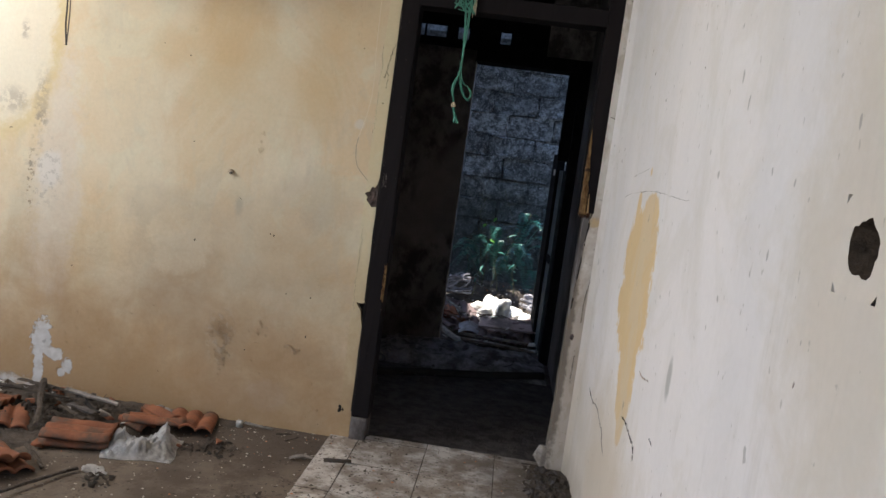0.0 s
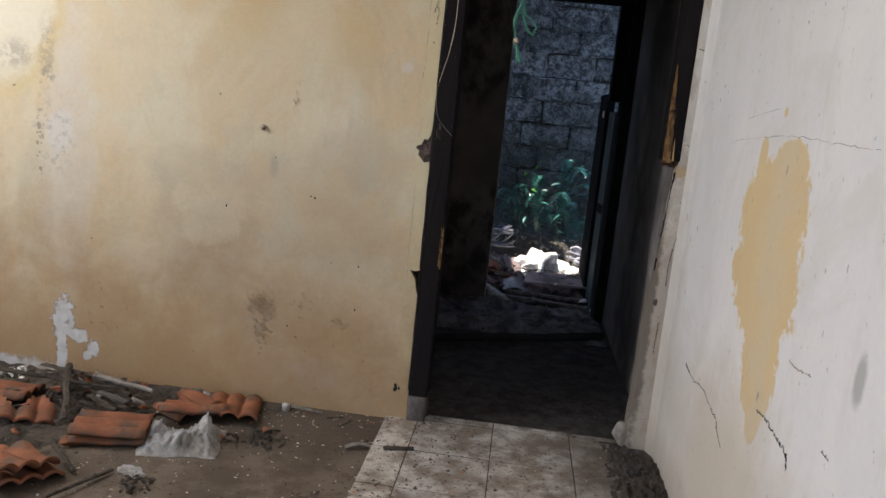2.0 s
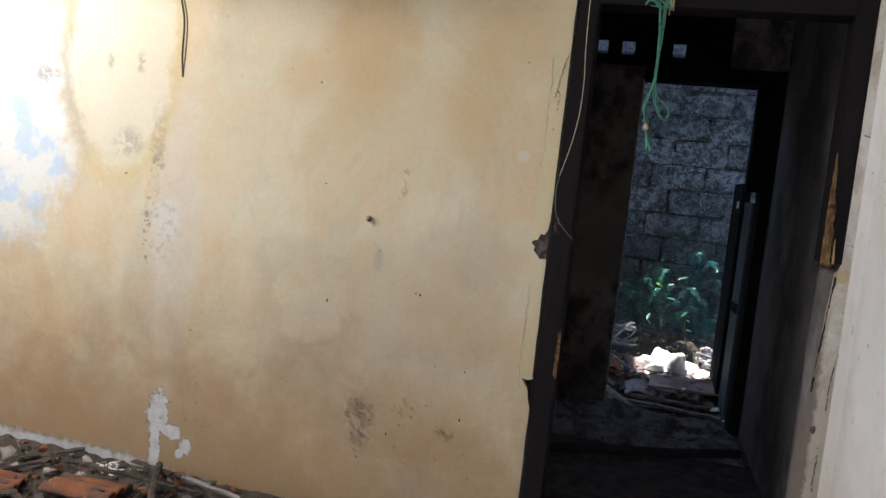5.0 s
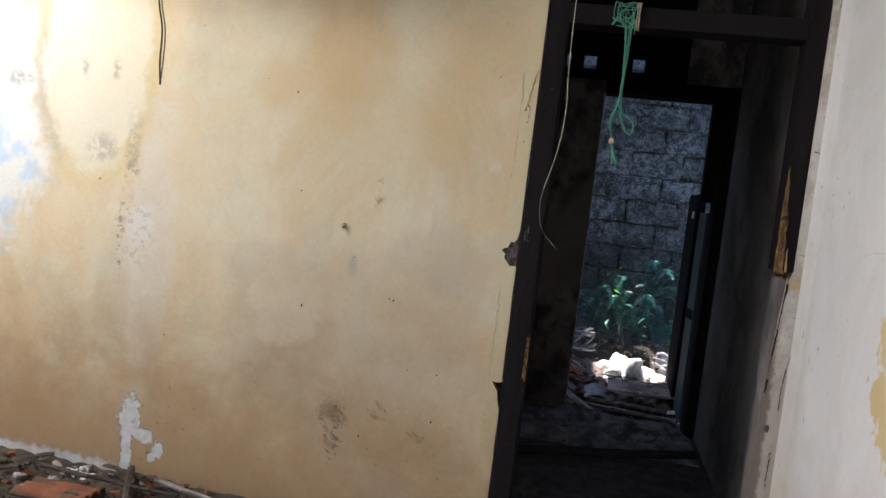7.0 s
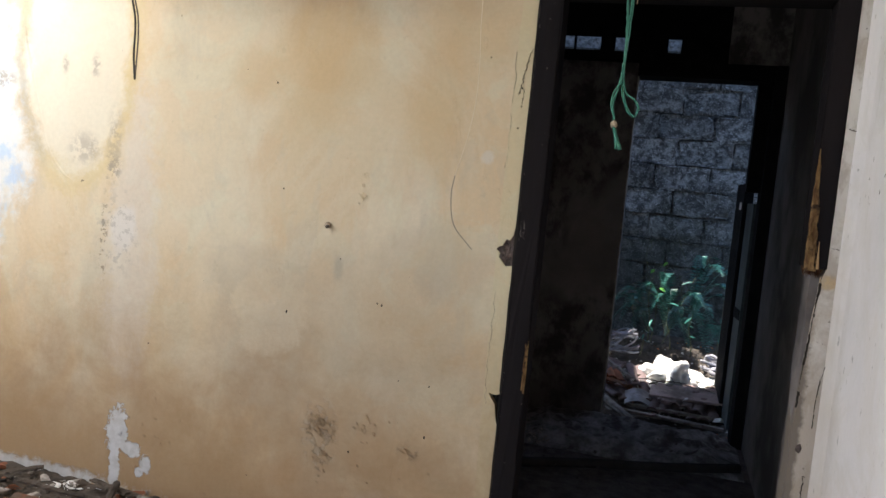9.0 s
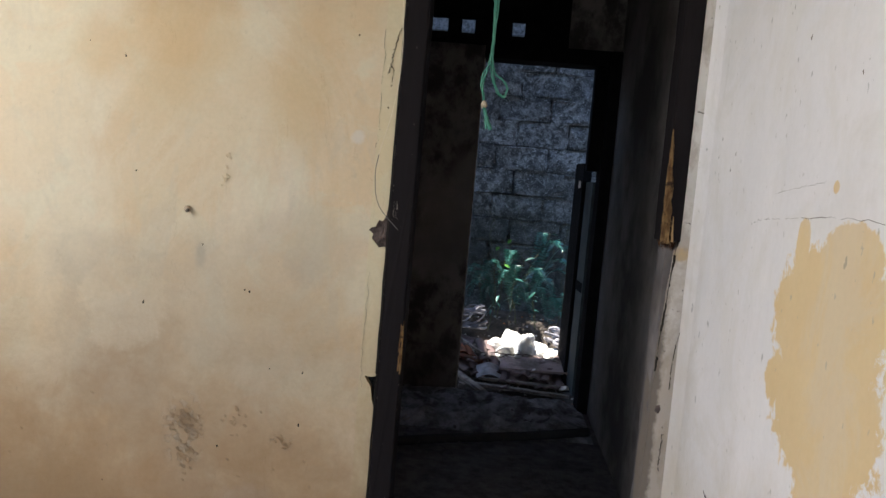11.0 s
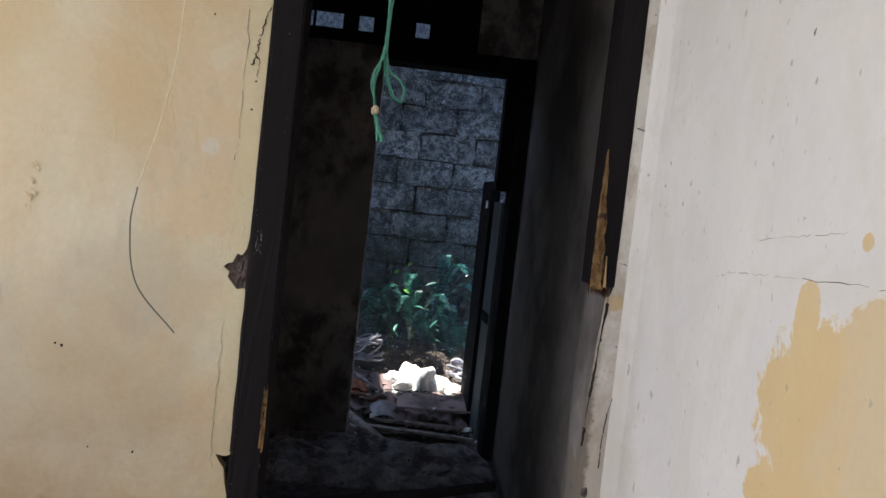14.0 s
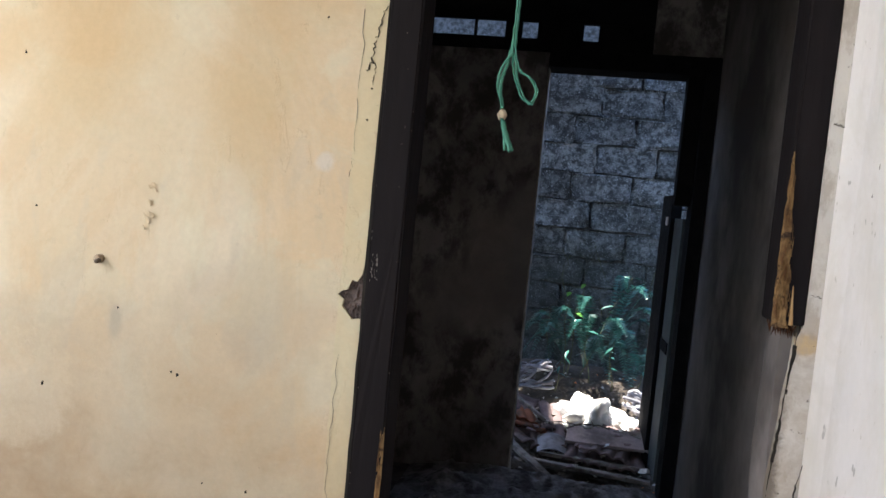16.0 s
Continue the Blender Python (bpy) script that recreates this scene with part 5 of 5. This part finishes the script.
# ---- back room floor ----
thing("charred_pole", tube([Vector((-0.5, 0.97, 0.0)).lerp(Vector((0.93, 1.62, 0.01)), i / 8) + Vector((0, 0, 0.004 * math.sin(5 * i))) for i in range(9)], 0.024, 8), BLACKWOOD, "blackened pole lying across the floor", "pole", smooth=True)


def heap(u, v):
    e = min(1, 6 * u, 6 * (1 - u), 6 * v)
    return e * (0.05 + 0.05 * noise.noise((5 * u, 4 * v, 2.0)) + 0.025 * noise.noise((16 * u, 12 * v, 5.0)) + 0.012 * noise.noise((40 * u, 30 * v, 1.0)))


thing("dirt_heap", sheet(1.25, 0.62, 60, 34, heap, 0.01), LITSOIL, "low heap of dirt in front of the rear doorway, coloured as lit from the yard", "dirt heap", kind="stuff", m=pose(0.33, 1.86, -0.035))
clump("dead_leaves", -0.08, 1.62, 0.09, 0.07, 50, RUBBLE, "pale scraps of litter on the dark floor", "debris", 11)
clump("dead_leaves", 0.55, 1.85, 0.25, 0.06, 90, DARKSOIL, "dark litter in front of the rear doorway", "debris", 12)
clump("dead_leaves", 0.2, 1.35, 0.35, 0.03, 70, DARKSOIL, "thin litter on the dark floor", "debris", 13)

# ---- rubble and plants in the yard ----
rng = random.Random(55)


def yard(u, v):
    x, y = 5.0 * (u - 0.5) + 0.5, 1.40 * v + BY + 0.14
    rise = 0.34 * max(0, min(1, (y - 2.55) / 0.75)) ** 1.4
    return rise - 0.06 + 0.05 * noise.noise((3 * x, 3 * y, 0.0)) + 0.025 * noise.noise((11 * x, 11 * y, 3.0)) + 0.012 * noise.noise((30 * x, 30 * y, 7.0))


def ground_at(x, y):
    return yard((x - 0.5) / 5.0 + 0.5, (y - BY - 0.14) / 1.40)


thing("soil_bank", sheet(5.0, 1.40, 150, 60, lambda u, v: yard(u, v) - 0.0, 0.02), SOIL, "bank of dark soil and leaf litter below the block wall", "soil", kind="stuff", m=pose(0.5, BY + 0.14 + 0.70, 0))

lump = crumple(0.17, 0.13, 0.15, 33.0, 4.5, 0.42, 5)
thing("plaster_lump", lump, PLASTER, "big rounded white lump of old plaster in the sun", "rubble", smooth=True, m=pose(0.57, 2.93, 0.065, 10, 0, -14))
for x, y, z, sx, sy, sz, rx, ry, rz in ((0.70, 2.99, 0.17, 0.13, 0.07, 0.035, 30, 14, -14), (0.64, 2.84, 0.10, 0.11, 0.07, 0.03, 16, 4, -8), (0.50, 2.84, 0.09, 0.08, 0.06, 0.03, 20, 10, 30)):
    thing("plaster_slab", chunk(rng, sx, sy, sz, 22, True), PLASTER, "white slab of broken plaster beside the lump", "rubble", "plaster slabs in the yard", m=pose(x, y, z, rx, ry, rz))
for x, y, z, s, label in ((0.415, 2.86, 0.09, 0.055, "white chunk of plaster in the sun"), (0.83, 2.93, 0.13, 0.075, "white chunk of plaster beside grey cloth"), (0.36, 2.76, 0.09, 0.045, "small white chunk of plaster"), (0.70, 2.80, 0.09, 0.03, "small white chunk of plaster"), (0.24, 2.92, 0.14, 0.045, "white chunk of plaster among the tiles")):
    thing("plaster_chunk", crumple(s * 1.2, s, s * 0.75, 40 * x, 4.0, 0.35, 3), PLASTER, label, "rubble", "plaster chunks in the yard", smooth=True, m=pose(x, y, z - 0.03, 0, 0, rng.uniform(0, 180)))
old_mesh = [mesh_of(pantile(), "roof_tile", OLDCLAY, True)]
b = pantile()
bmesh.ops.delete(b, geom=[v for v in b.verts if v.co.y > 0.04 + 0.04 * math.sin(30 * v.co.x)], context="VERTS")
old_mesh.append(mesh_of(b, "roof_tile", OLDCLAY, True))
for v, x, y, z, rx, ry, rz in ((0, 0.36, 2.68, 0.06, 16, -6, 8), (0, 0.56, 2.56, 0.025, 8, 4, -4), (0, 0.78, 2.55, 0.02, 8, -4, 4), (0, 0.70, 2.60, 0.06, 6, 8, -10), (1, 0.20, 2.85, 0.12, 14, 20, 30), (1, 0.14, 2.95, 0.17, 10, -10, 80), (0, 0.24, 2.72, 0.05, 10, 6, 40), (1, 0.92, 2.80, 0.12, 10, 10, -20), (0, 0.40, 2.86, 0.12, 24, 10, 20), (1, 0.72, 2.76, 0.11, 14, 4, 95)):
    lay(old_mesh[v], "roof_tile", pose(x, y, z, rx, ry, rz), "dull brown clay roof tile in the yard rubble", "roof tile", "roof tiles in the yard")
for x, y, z, rz in ((0.18, 2.80, 0.15, 20), (0.24, 2.76, 0.09, 70), (0.16, 2.70, 0.10, 110)):
    lay(tile_mesh[1], "roof_tile", pose(x, y, z, 14, 18, rz), "broken orange clay tile in the yard rubble", "roof tile", "broken orange tiles in the yard")
thing("brown_board", box(-0.23, 0.25, -0.095, 0.095, -0.009, 0.009, bevel=0.003), BOARD, "flat brown board lying on the broken tiles", "board", m=pose(0.69, 2.66, 0.115, 13, -2, -3))
thing("grey_sheet", sheet(0.16, 0.16, 12, 4, lambda u, v: 0.03 * math.sin(math.pi * u), 0.006), SHEET, "curved dark grey sheet in the rubble", "sheet", m=pose(0.39, 2.58, 0.05, 16, 0, 4))
for x0, y0, z0, x1, y1, z1, w in ((0.30, 2.42, 0.01, 0.90, 2.36, 0.0, 0.028), (0.33, 2.50, 0.03, 0.95, 2.46, 0.03, 0.022), (0.10, 2.60, 0.08, 0.42, 2.16, 0.0, 0.024), (0.12, 2.98, 0.22, 0.36, 2.74, 0.13, 0.008)):
    a, e = Vector((x0, y0, z0)), Vector((x1, y1, z1))
    d = e - a
    b = box(-d.length / 2, d.length / 2, -w, w, -0.009, 0.009, bevel=0.003)
    bmesh.ops.subdivide_edges(b, edges=[g for g in b.edges if g.calc_length() > 0.1], cuts=5)
    for v in b.verts:
        v.co += Vector((0, rng.uniform(-0.003, 0.003), rng.uniform(-0.003, 0.003)))
    thing("plank", b, GREYWOOD, "weathered grey plank lying in the rear doorway" if w > 0.02 else "thin grey lath in the rubble", "plank", "planks in the yard", m=Matrix.Translation((a + e) / 2) @ pose(0, 0, 0, rng.uniform(-8, 8), -math.degrees(math.asin(d.z / d.length)), math.degrees(math.atan2(d.y, d.x))))


def folded_cloth(folds, w, spread, seed, m, label):
    """Cloth fallen in long soft folds, one roll beside the next."""
    q = random.Random(seed)
    ob = empty("rumpled_cloth", m, label, "cloth")
    for i in range(folds):
        y, z = spread * (i / folds - 0.5), 0.016 + 0.09 * math.sin(math.pi * (i + 0.5) / folds) * q.uniform(0.5, 1.1)
        pts = [(w * (t - 0.5) + q.uniform(-0.01, 0.01), y + 0.03 * math.sin(5 * t + 1.7 * i + seed), z + 0.04 * math.sin(3.4 * t + 0.9 * i) * q.uniform(0.6, 1.2)) for t in (0, 0.16, 0.33, 0.5, 0.66, 0.83, 1)]
        part("fold", tube(curve_pts(pts, 5), q.uniform(0.006, 0.014), 8, None, q.uniform(0.6, 1.1)), CLOTH, ob, smooth=True)
    return ob


folded_cloth(15, 0.27, 0.17, 1, pose(0.20, 3.12, 0.27, 34, -14, 18), "rumpled grey cloth on the soil bank")
folded_cloth(12, 0.20, 0.14, 2, pose(0.89, 3.04, 0.20, 28, 10, -24), "crumpled grey cloth beside the plaster lump")
for i in range(46):
    x, y = rng.uniform(0.05, 1.0), rng.uniform(2.36, 3.1)
    s = rng.uniform(0.015, 0.045)
    z = max(ground_at(x, y), 0.12 * max(0, min(1, (y - 2.4) / 0.3)) if 0.15 < x < 0.95 else -1) + 0.02
    kind = rng.choice(("clay", "clay", "mortar", "plaster"))
    thing({"clay": "clay_shard", "mortar": "mortar_lump", "plaster": "plaster_chunk"}[kind], chunk(rng, s * 1.3, s, s * 0.45, 11), {"clay": OLDCLAY, "mortar": RUBBLE, "plaster": PLASTER}[kind],
          {"clay": "broken shard of brown roof tile in the yard", "mortar": "crumbling lump of grey mortar in the yard", "plaster": "small pale flake of plaster in the yard"}[kind], "rubble", {"clay": "tile shards in the yard", "mortar": "mortar lumps in the yard", "plaster": "plaster flakes in the yard"}[kind], m=pose(x, y, z, rng.uniform(-25, 25), rng.uniform(-25, 25), rng.uniform(0, 180)))
for i in range(9):
    x, y = rng.uniform(0.15, 0.9), rng.uniform(2.45, 3.05)
    a = rng.uniform(0, 3.14)
    d = Vector((math.cos(a), math.sin(a), 0)) * rng.uniform(0.06, 0.16)
    p = Vector((x, y, 0.17 if 2.55 < y else 0.06))
    thing("stick", tube([p - d, p + Vector((0, 0, 0.012)), p + d], rng.uniform(0.003, 0.006), 5, None, 0.6), GREYWOOD, "thin dry stick lying on the yard rubble", "stick", "sticks in the yard")
verts, faces = [], []
q = random.Random(78)
for i in range(900):
    x, y = q.uniform(-0.1, 1.05), q.uniform(2.33, 3.5)
    s = q.uniform(0.003, 0.016)
    a = q.uniform(0, 6.28)
    n0 = len(verts)
    z = ground_at(x, y) + 0.018
    for dx, dy, dz in ((-1, -0.6, 0), (1, -0.4, 0.1), (0.7, 0.8, 0), (-0.8, 0.6, 0.2), (0.1, 0, 0.9)):
        verts.append((x + s * (dx * math.cos(a) - dy * math.sin(a)), y + s * (dx * math.sin(a) + dy * math.cos(a)), z + s * dz * 0.8))
    faces += [(n0 + i0, n0 + (i0 + 1) % 4, n0 + 4) for i0 in range(4)]
me = bpy.data.meshes.new("yard_crumbs")
me.from_pydata(verts, [], faces)
me.materials.append(gk.m)
tagged(new("yard_crumbs", me), "crumbs of mortar, tile and dead leaf over the yard", "debris", kind="stuff")


def frond(base, tip, sag, width, pairs, seed):
    """A fern frond: a bent midrib with pairs of narrow pointed leaflets."""
    q = random.Random(seed)
    base, tip = Vector(base), Vector(tip)
    side = (tip - base).cross(Vector((0, 0, 1)))
    side = side.normalized() if side.length > 1e-4 else Vector((1, 0, 0))
    pts = []
    for i in range(13):
        t = i / 12
        pts.append(base.lerp(tip, t) + Vector((0, 0, sag * math.sin(math.pi * t) - sag * 0.5 * t * t)))
    b = tube(pts, 0.0028, 4, None, 0.3)
    for i in range(pairs):
        t = 0.15 + 0.85 * i / pairs
        k0 = min(11, int(t * 12))
        p = pts[k0].lerp(pts[k0 + 1], t * 12 - k0)
        along = (pts[k0 + 1] - pts[k0]).normalized()
        length = width * (math.sin(math.pi * (0.12 + 0.84 * t)) ** 0.8) * q.uniform(0.85, 1.1)
        w = 0.42 * (tip - base).length / pairs
        for s in (-1, 1):
            d = (side * s + along * 0.35 + Vector((0, 0, q.uniform(-0.35, 0.1)))).normalized()
            up = d.cross(along).normalized()
            v = [b.verts.new(p + d * length * f + along * w * g + up * e) for f, g, e in ((0, 0, 0), (0.35, 0.9, 0.003), (1, 0.3, -0.004), (0.35, -0.9, 0.003))]
            m1 = b.verts.new(p + d * length * 0.4 - up * 0.003)
            for a1 in range(4):
                b.faces.new((v[a1], v[(a1 + 1) % 4], m1))
    return b


q = random.Random(91)
FERNS = (((0.40, 3.44, 0.36), ((0.06, 3.28, 0.60), (0.00, 3.34, 0.50), (0.20, 3.12, 0.56), (0.30, 3.20, 0.70), (0.10, 3.40, 0.44), (0.28, 3.12, 0.44), (0.14, 3.20, 0.66)), "dark green fern growing on the soil bank"),
         ((0.66, 3.48, 0.42), ((0.94, 3.30, 0.78), (1.00, 3.36, 0.62), (0.84, 3.18, 0.50), (0.78, 3.22, 0.40), (0.86, 3.30, 0.94), (0.70, 3.14, 0.66), (1.02, 3.40, 0.86), (0.72, 3.30, 1.00)), "dark green fern with long arching fronds by the block wall"),
         ((0.88, 3.40, 0.34), ((1.06, 3.24, 0.52), (0.80, 3.14, 0.38), (0.94, 3.12, 0.44), (1.14, 3.30, 0.64)), "small dark fern at the foot of the block wall"),
         ((0.52, 3.36, 0.34), ((0.40, 3.14, 0.64), (0.62, 3.08, 0.54), (0.30, 3.22, 0.76), (0.76, 3.16, 0.70), (0.52, 3.10, 0.70), (0.46, 3.20, 0.84), (0.68, 3.10, 0.40)), "spreading green fern in the middle of the bank"))
for base, tips, label in FERNS:
    ob = empty("fern", base, label, "fern", "ferns in the yard")
    for i, tip in enumerate(tips):
        t = Vector(tip) - Vector(base)
        part("frond", frond((0, 0, 0), t, 0.10 + 0.25 * t.length * q.uniform(0.5, 1), 0.062 * q.uniform(0.7, 1.2), 30, i + 5), LEAF, ob)


def broad_leaf(length, width):
    """A pointed leaf folded along its midrib."""
    bm = bmesh.new()
    n = 8
    mid = [bm.verts.new((length * i / n, 0, -0.22 * length * (i / n) ** 2)) for i in range(n + 1)]
    for s in (-1, 1):
        rim = [bm.verts.new((length * i / n, s * width * math.sin(math.pi * (i / n) ** 0.8), -0.22 * length * (i / n) ** 2 + 0.25 * width * math.sin(math.pi * i / n))) for i in range(1, n)]
        line = [mid[0], *rim, mid[n]]
        for i in range(n):
            quad = [mid[i], mid[i + 1], line[i + 1], line[i]]
            quad = list(dict.fromkeys(quad))
            if len(quad) >= 3:
                bm.faces.new(quad if s > 0 else quad[::-1])
    return bm


leaf_dark = mesh_of(broad_leaf(0.070, 0.011), "leaf", LEAF, True)
leaf_young = mesh_of(broad_leaf(0.05, 0.016), "leaf", SPROUT, True)
PLANTS = (((0.42, 3.34, 0.30), (0.46, 3.26, 0.89), 2, leaf_young, "thin sapling with bright young leaves"), ((0.40, 3.34, 0.30), (0.375, 3.26, 0.83), 2, leaf_young, "slender sapling with two young leaves"), ((0.50, 3.32, 0.30), (0.74, 3.36, 0.95), 9, leaf_dark, "leafy weed reaching above the ferns"), ((0.36, 3.16, 0.22), (0.40, 3.08, 0.50), 8, leaf_dark, "low leafy weed beside the plaster lump"),
          ((0.56, 3.26, 0.28), (0.50, 3.12, 0.62), 6, leaf_dark, "leafy weed in front of the ferns"), ((0.84, 3.22, 0.26), (0.90, 3.10, 0.50), 7, leaf_dark, "small leafy weed at the edge of the rubble"), ((0.30, 3.36, 0.32), (0.26, 3.26, 0.72), 6, leaf_dark, "leafy weed among the ferns"), ((0.70, 3.20, 0.26), (0.66, 3.08, 0.58), 6, leaf_dark, "leafy weed behind the plaster lump"))
for base, top, n, mesh, label in PLANTS:
    base, top = Vector(base), Vector(top)
    ob = empty("weed", tuple(base), label, "plant", "weeds in the yard")
    d = top - base
    pts = [d * (i / 8) + Vector((0.02 * math.sin(i), 0.015 * math.cos(1.3 * i), 0)) * (i / 8) for i in range(9)]
    part("stem", tube(pts, 0.004, 5, None, 0.4), STEM, ob)
    for i in range(n):
        t = 0.35 + 0.65 * (i + 1) / n
        k0 = min(7, int(t * 8))
        lf = new("leaf", mesh)
        lf.parent = ob
        lf.matrix_basis = Matrix.Translation(pts[k0].lerp(pts[k0 + 1], t * 8 - k0)) @ pose(0, 0, 0, q.uniform(-30, 30), q.uniform(-30, 40), 137.5 * i + q.uniform(-20, 20)) @ Matrix.Scale(q.uniform(0.7, 1.25), 4)
# bare roots and creepers hanging on the block wall
for i in range(9):
    x0 = q.uniform(0.1, 1.0)
    z0 = q.uniform(0.7, 1.15)
    pts = [(x0 + q.uniform(-0.06, 0.06) * j, 3.708 - 0.002 * j, z0 - 0.11 * j + q.uniform(-0.03, 0.03)) for j in range(5)]
    thing("creeper", tube(curve_pts(pts, 4), 0.0025, 4, None, 0.5), STEM, "thin dry creeper hanging down the block wall", "creeper", "creepers on the block wall")

# ---- floor tiles, piece by piece ----
rng = random.Random(12)
tile_floor = empty("tile_path", (0, 0, 0), "strip of worn pale floor tiles smeared with dirt", "tiled floor", kind="structure")
part("grout", box(-0.085, 0.962, -5.1, 0.068, -0.014, -0.0022), SOIL, tile_floor)
tile_meshes = {}
for i, (x0, x1) in enumerate(((-0.085, 0.0440), (0.0480, 0.3480), (0.3520, 0.6520), (0.6560, 0.960))):
    b = box(-(x1 - x0) / 2, (x1 - x0) / 2, -0.1488, 0.1488, -0.012, 0.0, bevel=0.0015)
    tile_meshes[i] = mesh_of(b, "tile", TILE)
    for j in range(17):
        y = -0.142 - 0.304 * j + 0.304
        ob = new("tile", tile_meshes[i])
        if j == 0:
            ob.scale = (1, 0.18, 1)
            y = 0.041
        ob.parent = tile_floor
        ob.location = ((x0 + x1) / 2, y, rng.uniform(-0.0012, 0.0008))
        ob.rotation_euler = (rng.uniform(-0.004, 0.004), rng.uniform(-0.004, 0.004), rng.uniform(-0.003, 0.003))
